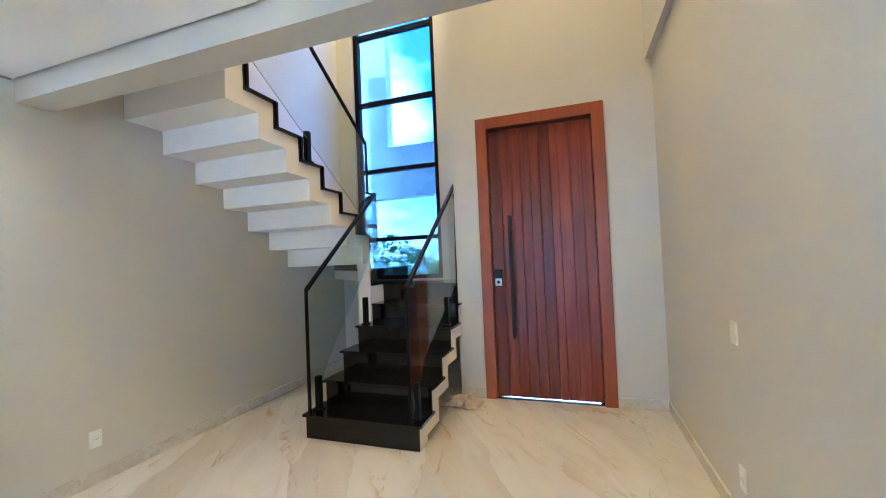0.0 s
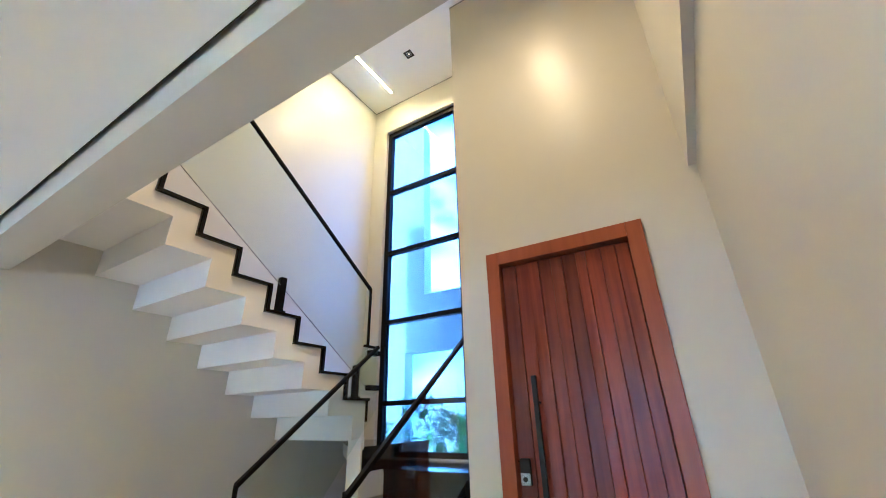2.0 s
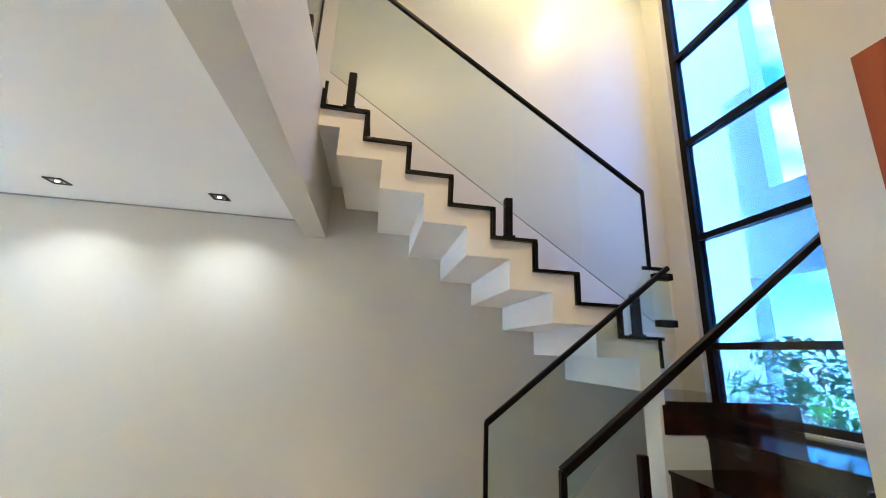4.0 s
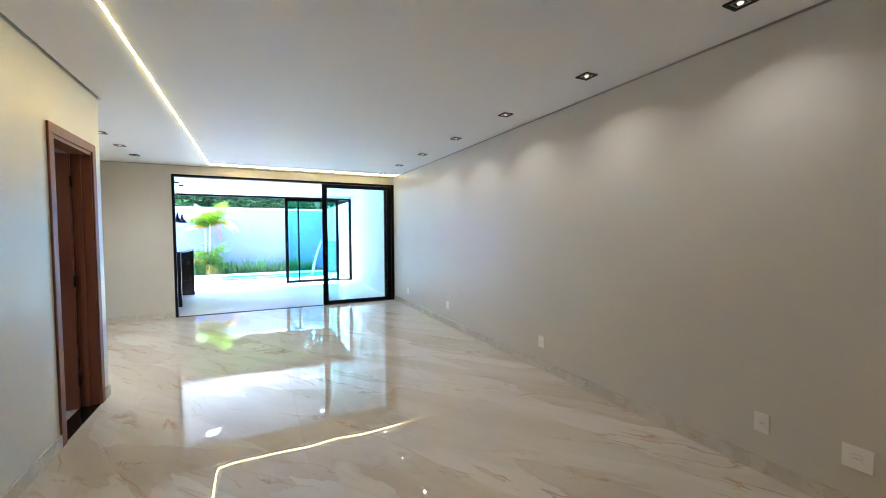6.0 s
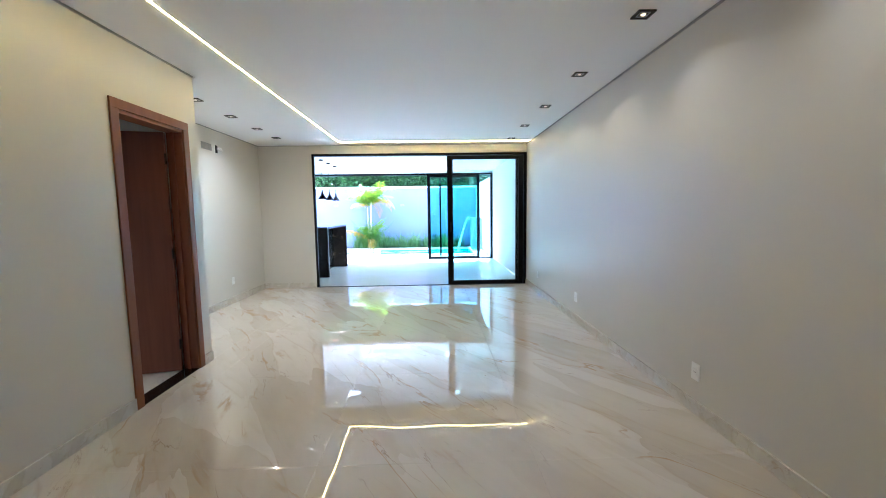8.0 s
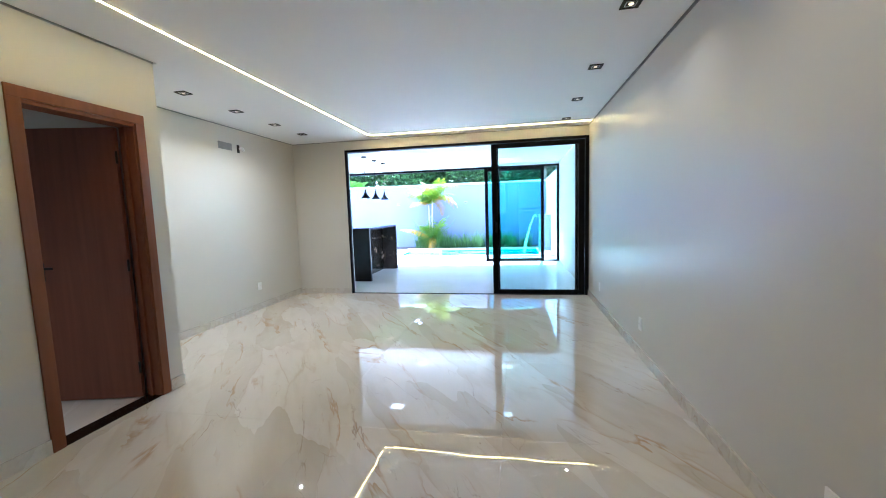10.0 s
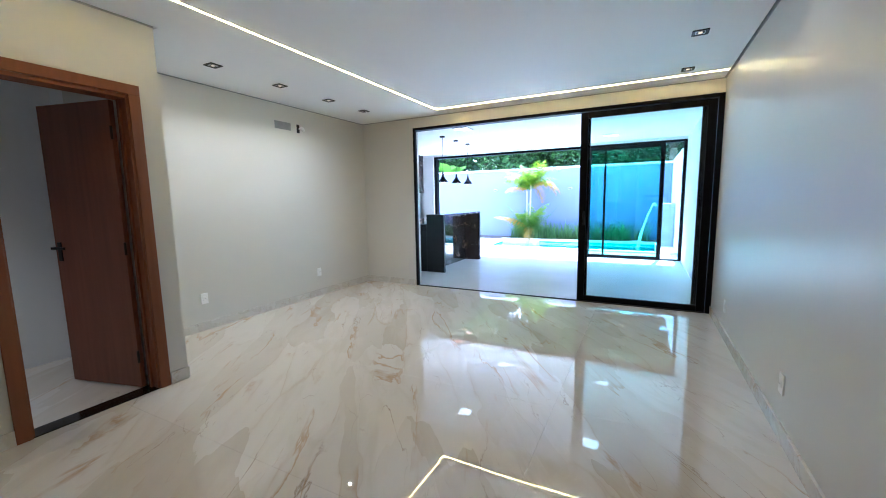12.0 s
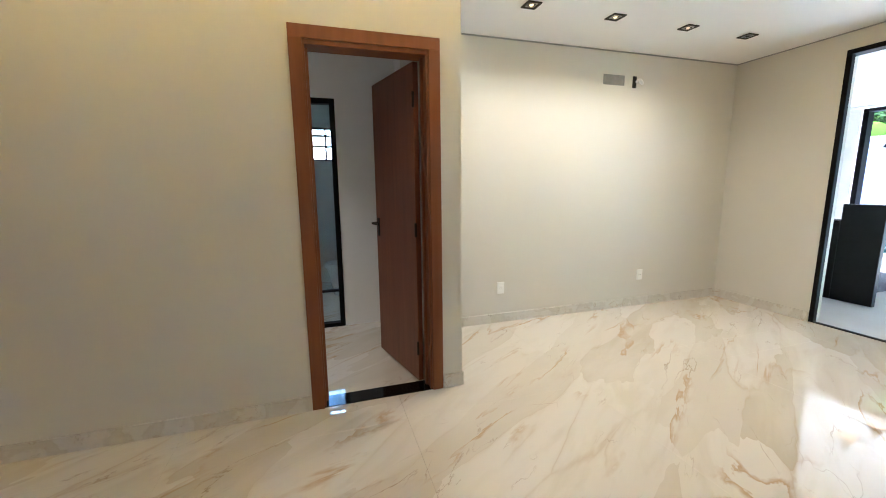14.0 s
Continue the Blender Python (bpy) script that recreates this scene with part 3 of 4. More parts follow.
bar(bm, (-0.628, 0.05, 1.05), (-0.50, 0.05, 1.05), 0.012, 0.018)
part("handle", bm, BLACK_MATT, lf4, "black lever handle")

bd = thing("door_5", "black-framed glass bathroom door", "door")
bd["kind"] = "structure"
part("jamb", B(-5.37, -5.29, 5.515, 5.56, 0, 2.10, bevel=0.002), ALU, bd)
part("jamb", B(-5.37, -5.29, 4.80, 4.845, 0, 2.10, bevel=0.002), ALU, bd)
part("head", B(-5.37, -5.29, 4.845, 5.515, 2.055, 2.10, bevel=0.002), ALU, bd)
part("sill", B(-5.37, -5.29, 4.845, 5.515, 0.0, 0.035, bevel=0.002), ALU, bd)
part("midrail", B(-5.35, -5.31, 4.845, 5.515, 0.34, 0.36, bevel=0.002), ALU, bd)
part("pane", B(-5.334, -5.328, 4.845, 5.515, 0.035, 2.055), GLASS_WIN, bd).visible_shadow = False


# ---- stairs ----
RISE, GOING = 0.1925, 0.2835
STONE = 0.022


def nose1(k):
    return 1.22 - (k - 1) * GOING


def nose2(k):
    return 0.881 + (k - 12) * GOING


stair = thing("staircase", "white folded staircase with black granite treads", "staircase")


def zigzag(first, last, nose, sign, top_y, depth=0.14, back=0.15, foot=None):
    """Outline of a folded plate: up over the treads, back along the soffit."""
    up, down = [], []
    for k in range(first, last + 1):
        y, z = nose(k) + sign * 0.03, k * RISE - STONE
        up += [(y, z - RISE), (y, z)]
        down += [(y + sign * back, z - RISE - depth + STONE), (y + sign * back, z - depth + STONE)]
    up.append((top_y, last * RISE - STONE))
    down.append((top_y, last * RISE - depth))
    return up, down


# lower flight: steps 1 to 5, then the quarter landing at step 6
up, down = zigzag(1, 6, nose1, -1, YW)
up[0] = (up[0][0], 0.0)
down[0] = (down[0][0], 0.0)
part("lower_flight", prism(bmesh.new(), up + down[::-1], "x", -1.985, -1.0), STAIR_PAINT, stair)
# two winders turn the corner (steps 7 and 8), then the upper flight from 9 to 16
up, down = zigzag(9, 16, nose2, 1, 2.33)
up[0] = (up[0][0], 8 * RISE - 0.118)
part("upper_flight", prism(bmesh.new(), up + down[::-1], "x", -0.985, -0.002), STAIR_PAINT, stair)
bm = cube(bmesh.new(), -0.999, -0.85, YW + 0.002, 0.104, 0, 1.205)
cube(bm, -0.999, -0.85, 0.064, 0.104, 1.205, 8 * RISE - 0.12)
part("support_wall", bm, STAIR_PAINT, stair)
winder = [(-0.984, 0.060), (-0.984, YW + 0.002), (-0.003, YW + 0.002), (-0.003, -0.70), (-0.84, 0.060)]
part("winder_slab", prism(bmesh.new(), winder, "z", 1.21, 7 * RISE - STONE), STAIR_PAINT, stair)
part("tread", prism(bmesh.new(), [(-1.012, 0.062), (-1.012, YW + 0.002)] + winder[2:], "z", 7 * RISE - STONE, 7 * RISE), GRANITE, stair)
part("riser", B(-1.003, -0.985, YW + 0.002, 0.085, 6 * RISE, 7 * RISE - STONE), GRANITE, stair)
corner = [(-0.80, 0.058), (-0.003, -0.70), (-0.003, 0.058)]
part("winder_slab", prism(bmesh.new(), corner, "z", 8 * RISE - 0.118, 8 * RISE - STONE), STAIR_PAINT, stair)
part("tread", prism(bmesh.new(), corner, "z", 8 * RISE - STONE, 8 * RISE), GRANITE, stair)
part("riser", bar(bmesh.new(), (-0.80, 0.05, 7.45 * RISE), (-0.01, -0.70, 7.45 * RISE), 0.016, 0.85 * RISE, 0), GRANITE, stair)
for k in range(1, 7):
    y = nose1(k)
    back = y - GOING - 0.03 if k < 6 else YW + 0.002
    part("tread", B(-2.01, -0.955 if k < 6 else -0.985, back, y, k * RISE - STONE, k * RISE, bevel=0.003), GRANITE, stair)
    part("riser", B(-1.985, -0.985, y - 0.03, y - 0.012, (k - 1) * RISE, k * RISE - STONE), GRANITE, stair)
for k in range(9, 17):
    y = nose2(k)
    part("tread", B(-1.012, -0.003, y, min(y + GOING + 0.03, 2.33), k * RISE - STONE, k * RISE, bevel=0.003), GRANITE, stair)
    part("riser", B(-1.0, -0.003, y + 0.012, y + 0.03, (k - 1) * RISE, k * RISE - STONE), GRANITE, stair)
part("riser", B(-1.0, -0.003, 2.312, 2.33, 16 * RISE, 3.20), GRANITE, stair)


def glass_panel(parent, outline, x, name="glass_panel"):
    ob = part(name, prism(bmesh.new(), outline, "x", x - 0.005, x + 0.005), GLASS_CLEAR, parent)
    ob.visible_shadow = False
    return ob


def spigot(parent, x, y, z, h=0.28):
    bm = cube(bmesh.new(), x - 0.022, x + 0.022, y - 0.025, y + 0.025, z, z + h, bevel=0.003)
    post = part("spigot", bm, ALU, parent, "black square glass clamp post")
    part("base_plate", B(x - 0.034, x + 0.034, y - 0.038, y + 0.038, z, z + 0.012, bevel=0.002), ALU, post)
    return post


def flight_rail(name, x, y_top, z_top, label):
    r = thing(name, label, "railing", "stair railings")
    glass_panel(r, [(1.205, RISE + 0.03), (1.205, 1.20), (y_top, z_top - 0.02), (y_top, z_top - 1.02 if x < -1.5 else z_top - 0.55), (0.9, 0.62)], x)
    part("end_bar", bar(bmesh.new(), (x, 1.215, RISE + 0.002), (x, 1.215, 1.215), 0.022, 0.022), ALU, r)
    part("top_rail", bar(bmesh.new(), (x, 1.215, 1.21), (x, y_top, z_top), 0.03, 0.03), ALU, r)
    spigot(r, x, 1.09, RISE)
    spigot(r, x, 0.27, 4 * RISE)
    return r


rr = flight_rail("glass_railing", -1.93, -0.17, 2.23, "clear glass stair railing with black top rail beside the front door")
part("end_bar", bar(bmesh.new(), (-1.93, -0.165, 2.22), (-1.93, -0.09, 0.93), 0.016, 0.016), ALU, rr)
bm = cube(bmesh.new(), -1.96, -1.90, -0.16, -0.06, 0.86, 1.13, bevel=0.003)
part("clamp", bm, ALU, rr, "black wall clamp")
part("clamp", B(-1.97, -1.92, -0.17, -0.13, 2.08, 2.12, bevel=0.003), ALU, rr)
rl = flight_rail("glass_railing", -1.03, -0.03, 2.19, "clear glass stair railing with black top rail on the inner side")

ru = thing("glass_railing", "clear glass railing of the upper stair flight", "railing", "stair railings")
sl = RISE / GOING
glass_panel(ru, [(0.08, 1.83), (2.30, 1.83 + 2.22 * sl), (2.30, 2.73 + 2.22 * sl), (0.08, 2.73)], -0.995)
part("top_rail", bar(bmesh.new(), (-0.995, 0.08, 2.735), (-0.995, 2.31, 2.735 + 2.23 * sl), 0.03, 0.024), ALU, ru)
part("end_bar", bar(bmesh.new(), (-0.995, 0.08, 2.74), (-0.995, 0.08, 2.18), 0.022, 0.02), ALU, ru)
part("bottom_edge", bar(bmesh.new(), (-0.995, 0.08, 1.825), (-0.995, 2.30, 1.825 + 2.22 * sl), 0.006, 0.003, 0), GREY_PLASTIC, ru, "polished lower glass edge")
part("cross_bar", bar(bmesh.new(), (-0.995, -0.06, 2.185), (-0.995, 0.13, 2.185), 0.022, 0.022), ALU, ru)
gp = glass_panel(ru, [(-0.06, 1.76), (0.26, 1.76), (0.26, 1.95), (0.10, 2.17), (-0.06, 2.17)], -0.985, "short_glass_panel")
for z in (1.80, 2.11):
    part("glass_clamp", B(-1.02, -0.96, -0.075, 0.05, z, z + 0.045, bevel=0.004), ALU, ru, "black glass clamp")
for k, y in ((9, 0.20), (12, 1.07), (16, 2.15)):
    spigot(ru, -0.98, y, k * RISE, 0.27)
for k in range(9, 17):
    y = nose2(k)
    part("stringer_trim", bar(bmesh.new(), (-1.004, y + GOING + 0.008, k * RISE), (-1.004, y + GOING + 0.008, (k + 1) * RISE - STONE), 0.012, 0.02, 0), ALU, ru)

guard = thing("landing_guard", "glass guard with black rail on the upper landing", "railing")
part("glass_panel", B(XL + 0.06, -1.05, 2.395, 2.405, 3.25, 4.15), GLASS_CLEAR, guard).visible_shadow = False
part("top_rail", bar(bmesh.new(), (XL + 0.06, 2.40, 4.165), (-1.04, 2.40, 4.165), 0.03, 0.03), ALU, guard)
part("end_bar", bar(bmesh.new(), (-1.045, 2.40, 3.20), (-1.045, 2.40, 4.16), 0.022, 0.022), ALU, guard)
for x in (-1.3, -2.4, -3.5):
    part("spigot", B(x - 0.022, x + 0.022, 2.375, 2.425, 3.20, 3.45, bevel=0.003), ALU, guard)


# ---- lights ----
def downlight(lit=True, beam=92):
    d = thing("downlight", "square black recessed downlight with a warm bulb" if lit else "square black recessed downlight, unlit", "downlight", "ceiling downlights")
    bm = bmesh.new()
    for a in ((-0.056, 0.056, -0.056, -0.042), (-0.056, 0.056, 0.042, 0.056), (-0.056, -0.042, -0.042, 0.042), (0.042, 0.056, -0.042, 0.042)):
        cube(bm, *a, -0.008, 0.0)
    rim = part("frame", bm, BLACK_MATT, d)
    bm = bmesh.new()
    for a in ((-0.033, 0.033, -0.033, -0.028), (-0.033, 0.033, 0.028, 0.033), (-0.033, -0.028, -0.028, 0.028), (0.028, 0.033, -0.028, 0.028)):
        cube(bm, *a, -0.006, -0.003)
    part("trim_ring", bm, STEEL, rim, "thin metal trim")
    bm = bmesh.new()
    prism(bm, [(-0.043, -0.003), (0.043, -0.003), (0.043, -0.001), (-0.043, -0.001)], "y", -0.043, 0.043)
    part("baffle", bm, BLACK_MATT, d)
    bm = cyl(bmesh.new(), (0, 0, -0.010), (0, 0, -0.003), 0.012, 0.016, 20)
    part("bulb", bm, BULB if lit else BLACK_MATT, d)
    if lit:
        s = bpy.data.lights.new("downlight_lamp", "SPOT")
        s.energy, s.color, s.spot_size, s.spot_blend, s.shadow_soft_size = DOWN_W, WARMTH, radians(beam), 1.0, 0.012
        o = new("downlight_lamp", s)
        o.parent = d
        o.location = (0, 0, -0.03)
    return d


DOWN_W, WARMTH = 0.42, (1.0, 0.76, 0.50)
first = downlight(True, 140)
spots = [(-0.40, y, ZC) for y in (3.05, 4.08, 5.13, 6.20, 7.27, 8.30, 9.28)]
first.matrix_basis = pose(*spots[0])
for s in spots[1:]:
    copy_thing(first, pose(*s))
DOWN_W, WARMTH = 1.4, (1.0, 0.82, 0.60)
wide = downlight(True, 150)
wide.matrix_basis = pose(-4.25, 6.91, ZC)
for y in (7.64, 8.37):
    copy_thing(wide, pose(-4.25, y, ZC))
DOWN_W, WARMTH = 2.6, (1.0, 0.56, 0.20)
high = downlight(True, 140)
high.matrix_basis = pose(-1.15, -0.27, ZU)
for x, y in ((-2.75, 1.5), (-2.75, 2.2)):
    copy_thing(high, pose(x, y, ZU))
# Added lobby lamp: no fitting is known there, it only brightens the lobby.
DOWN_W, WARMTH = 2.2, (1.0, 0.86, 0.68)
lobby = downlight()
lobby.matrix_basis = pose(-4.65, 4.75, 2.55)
off = downlight(False)
off.matrix_basis = pose(-4.25, 9.05, ZC)

led = thing("led_strip", "warm linear LED strip recessed in the ceiling", "led light")
part("diffuser", B(-3.355, -3.349, 2.9, 9.503, ZC - 0.003, ZC + 0.002), WARM, led)
part("diffuser", B(-3.349, -0.03, 9.497, 9.503, ZC - 0.003, ZC + 0.002), WARM, led)
led2 = thing("led_strip", "short warm linear LED over the stairs", "led light")
part("diffuser", B(-0.515, -0.495, -0.69, 1.6, ZU - 0.003, ZU + 0.002), WARM, led2)

plate_light = None
for x, y in ((-3.52, 10.76), (-1.33, 10.73), (-3.53, 12.97), (-1.36, 12.97)):
    if plate_light is None:
        plate_light = thing("ceiling_panel", "square white recessed patio ceiling light", "ceiling light", "patio ceiling lights")
        bm = bmesh.new()
        for a in ((-0.13, 0.13, -0.13, -0.12), (-0.13, 0.13, 0.12, 0.13), (-0.13, -0.12, -0.12, 0.12), (0.12, 0.13, -0.12, 0.12)):
            cube(bm, *a, -0.012, 0.0)
        part("frame", bm, GREY_PLASTIC, plate_light, "thin grey metal rim")
        part("diffuser", B(-0.12, 0.12, -0.12, 0.12, -0.008, -0.002), PANEL, plate_light)
        plate_light.matrix_basis = pose(x, y, ZP)
    else:
        copy_thing(plate_light, pose(x, y, ZP))


# ---- outlets and switches ----
def outlet(name, label, width=0.075, height=0.115, sockets=1):
    """Face plate that looks along +x."""
    o = thing(name, label, "outlet" if "outlet" in name else "switch", "wall plates")
    part("plate", B(0, 0.009, -width / 2, width / 2, -height / 2, height / 2, bevel=0.003), WHITE_PLASTIC, o)
    for i in range(sockets):
        y = (i - (sockets - 1) / 2) * 0.06
        bm = cube(bmesh.new(), 0.0085, 0.013, y - 0.021, y + 0.021, -0.022, 0.022, bevel=0.004)
        module = part("module", bm, WHITE_PLASTIC, o)
        bm = bmesh.new()
        for dy in (-0.01, 0.0, 0.01):
            cyl(bm, (0.012, y + dy, 0.0), (0.0138, y + dy, 0.0), 0.0028, n=8)
        part("pin_holes", bm, GREY_PLASTIC, module, "dark socket holes")
    return o


for y, z, w, h, n in ((2.135, 0.30, 0.075, 0.115, 1), (2.68, 0.296, 0.115, 0.115, 1), (3.085, 0.297, 0.075, 0.115, 1), (5.053, 0.285, 0.075, 0.115, 1), (7.25, 0.305, 0.075, 0.115, 1), (9.0, 0.30, 0.075, 0.115, 1)):
    o = outlet("wall_outlet", "white plastic power outlet on the greige wall" if w < 0.1 else "wide white blank plate outlet on the greige wall", w, h, n)
    o.matrix_basis = pose(0, y, z, 0, 0, 180)
for y in (7.014, 8.69):
    o = outlet("wall_outlet", "white plastic power outlet on the wide wall")
    o.matrix_basis = pose(XF, y, 0.345)
o = outlet("wall_outlet", "white plastic power outlet near the front door")
o.matrix_basis = pose(XL, 1.60, 0.28)
sw = thing("light_switch", "white plastic light switch by the front door", "switch", "wall plates")
part("plate", B(0, 0.009, -0.0375, 0.0375, -0.0575, 0.0575, bevel=0.003), WHITE_PLASTIC, sw)
part("rocker", B(0.0085, 0.014, -0.018, 0.018, -0.024, 0.024, bevel=0.003), WHITE_PLASTIC, sw)
sw.matrix_basis = pose(XL, 1.59, 0.995)

ac = thing("ac_niche", "grey open air-conditioner connection box in the wall", "wall box")
bm = bmesh.new()
for e in ((0, 0.004, 8.085, 8.095, 2.29, 2.385), (0, 0.004, 8.325, 8.335, 2.29, 2.385), (0, 0.004, 8.095, 8.325, 2.29, 2.30), (0, 0.004, 8.095, 8.325, 2.375, 2.385)):
    cube(bm, XF + e[0], XF + e[1], *e[2:])
part("rim", bm, GREY_PLASTIC, ac)
part("inside", B(XF, XF + 0.002, 8.095, 8.325, 2.30, 2.375), GREY_PLASTIC, ac)
cb = thing("wall_conduit", "black conduit box with a loose white cable end", "wall box")
part("box", B(XF, XF + 0.012, 8.435, 8.475, 2.275, 2.385, bevel=0.002), BLACK_MATT, cb)
bm = bmesh.new()
prev = None
for i in range(9):
    a = i / 8 * math.pi * 1.3
    p = (XF + 0.012 + 0.045 * math.sin(a), 8.47 + 0.03 * (1 - math.cos(a)), 2.33 + 0.02 * math.sin(2 * a))
    if prev:
        cyl(bm, prev, p, 0.011, n=8)
    prev = p
part("cable", bm, WHITE_PLASTIC, cb, smooth=True)

# ---- cloth by the stairs ----
bm = bmesh.new()
bmesh.ops.create_grid(bm, x_segments=40, y_segments=30, size=1)
for v in bm.verts:
    x, y = v.co.x, v.co.y
    r = min(1.0, math.hypot(x, y) / 1.15)
    fold = noise.noise((x * 3.2, y * 2.6, 1.0)) + 0.6 * noise.noise((x * 7, y * 6, 4.0))
    ang = 0.35 * noise.noise((x * 1.5, y * 1.5, 9.0))
    v.co = Vector((x * 0.20 + 0.05 * ang, y * 0.15 + 0.07 * fold * 0.4, max(0.006, 0.075 * (1 - r * r) + 0.045 * fold * (1.15 - r))))
sol = thing("floor_cloth", "crumpled beige cleaning cloth on the floor", "cloth")
part("cloth", bm, RAG, sol, smooth=True)
sol.location = (-2.03, 0.2, 0.0)

# ---- bathroom ----
wc = thing("toilet", "white ceramic toilet in the bathroom", "toilet")
bm = cyl(bmesh.new(), (-6.50, 5.62, 0), (-6.50, 5.60, 0.36), 0.12, 0.18, 20)
part("bowl", bm, CERAMIC, wc, smooth=True)
bm = cyl(bmesh.new(), (-6.50, 5.60, 0.36), (-6.50, 5.60, 0.40), 0.21, 0.19, 24)
part("seat", bm, CERAMIC, wc)
part("tank", B(-6.69, -6.31, 5.84, 6.09, 0.0, 0.78, bevel=0.03), CERAMIC, wc)

# ---- patio things ----
isl = thing("kitchen_island", "dark veined stone bar island with a polished back panel", "island")
part("end_panel", B(-4.36, -4.0, 10.93, 10.99, 0, 1.085, bevel=0.003), BLACK_MATT, isl, "matt black end panel")
part("countertop", B(-4.36, -4.0, 10.99, 12.75, 1.045, 1.085, bevel=0.003), DARK_STONE, isl)
part("end_panel", B(-4.36, -4.0, 12.69, 12.75, 0, 1.045, bevel=0.003), BLACK_MATT, isl, "matt black end panel")
part("inner_panel", B(-4.34, -4.02, 12.66, 12.69, 0, 1.045), DARK_STONE, isl)
part("back_panel", B(-4.36, -4.33, 10.99, 12.66, 0.0, 1.045), DARK_STONE, isl, "polished dark stone back panel")
low = thing("kitchen_counter", "matt black low counter behind the bar island", "counter")
part("body", B(-4.95, -4.37, 10.93, 11.10, 0, 0.87, bevel=0.003), BLACK_MATT, low)
part("worktop", B(-4.95, -4.37, 10.91, 11.12, 0.87, 0.90, bevel=0.003), BLACK_MATT, low)

bbq = thing("barbecue", "dark stone barbecue tower with steel grill", "barbecue")
part("tower", B(-7.1, -6.12, 13.45, 13.98, 1.55, 2.58, bevel=0.004), DARK_STONE, bbq)
part("base", B(-7.1, -6.12, 13.45, 13.98, 0, 0.86, bevel=0.004), DARK_STONE, bbq)
part("side", B(-7.1, -6.95, 13.45, 13.98, 0.86, 1.55), DARK_STONE, bbq)
part("grill_front", B(-6.93, -6.14, 13.44, 13.47, 0.88, 1.52, bevel=0.004), STEEL, bbq)
for i in range(4):
    part("skewer", cyl(bmesh.new(), (-6.25, 13.46, 1.0 + 0.13 * i), (-6.05, 13.36, 1.0 + 0.13 * i), 0.008, n=8), STEEL, bbq)


def pendant():
    p = thing("pendant_lamp", "black bell-shaped pendant lamp over the island", "pendant lamp", "island pendants")
    part("canopy", cyl(bmesh.new(), (0, 0, -0.025), (0, 0, 0), 0.05, 0.05, 20), BLACK_MATT, p)
    part("cord", cyl(bmesh.new(), (0, 0, -0.685), (0, 0, -0.02), 0.004, n=6), BLACK_MATT, p)
    bm = bmesh.new()
    prof = [(0.012, -0.665), (0.018, -0.705), (0.026, -0.745), (0.05, -0.785), (0.082, -0.825), (0.095, -0.855)]
    rings = []
    for r, z in prof + [(r - 0.003, z) for r, z in prof[::-1]]:
        rings.append([bm.verts.new((r * math.cos(a * math.tau / 24), r * math.sin(a * math.tau / 24), z)) for a in range(24)])
    for a, b in zip(rings, rings[1:]):
        for i in range(24):
            bm.faces.new((a[i], a[(i + 1) % 24], b[(i + 1) % 24], b[i]))
    shade = part("shade", bm, BLACK_MATT, p, smooth=True)
    part("inner_disc", cyl(bmesh.new(), (0, 0, -0.850), (0, 0, -0.840), 0.085, n=20), FLARE, shade, "warm lit copper inside of the shade")
    return p


pn = pendant()
pn.matrix_basis = pose(-4.17, 11.27, ZP)
for y in (11.87, 12.46):
    copy_thing(pn, pose(-4.17, y, ZP))

# ---- pool ----
PX0, PX1, PY0, PY1 = -4.85, -0.42, 15.25, 17.35
setting("pool_basin", "aqua tiled swimming pool basin", "pool", POOL_TILE,
        (PX0, PX1, PY0, PY1, -1.3, -1.2), (PX0 - 0.1, PX0, PY0 - 0.1, PY1 + 0.1, -1.3, -0.05), (PX1, PX1 + 0.1, PY0 - 0.1, PY1 + 0.1, -1.3, -0.05),
        (PX0, PX1, PY0 - 0.1, PY0, -1.3, -0.05), (PX0, PX1, PY1, PY1 + 0.1, -1.3, -0.05))
setting("pool_coping", "white stone coping around the pool", "coping", COPING,
        (PX0 - 0.2, PX1 + 0.42, 15.05, PY0, -0.05, 0.02), (PX0 - 0.2, PX0, PY0, PY1 + 0.12, -0.05, 0.02), (PX1, PX1 + 0.42, PY0, PY1 + 0.12, -0.05, 0.02),
        (PX0, PX1, PY1, PY1 + 0.12, -0.05, 0.02), (PX0, -3.75, 16.85, PY1, -0.3, 0.02), bevel=0.006)
bm = bmesh.new()
bmesh.ops.create_grid(bm, x_segments=60, y_segments=30, size=0.5, matrix=Matrix.Translation(((PX0 + PX1) / 2, (PY0 + PY1) / 2, -0.07)) @ Matrix.Diagonal((PX1 - PX0, PY1 - PY0, 1, 1)))
for v in bm.verts:
    v.co.z += 0.010 * noise.noise((v.co.x * 4, v.co.y * 4, 0)) + 0.006 * noise.noise((v.co.x * 11, v.co.y * 11, 3))
wtr = tagged(part("water", bm, WATER, smooth=True), "rippled turquoise pool water", "water", kind="structure")
wtr.visible_shadow = False
setting("planting_bed", "dark soil bed along the garden wall", "soil", SOIL, (-9, 0, PY1 + 0.12, 18.3, -0.3, 0.0))

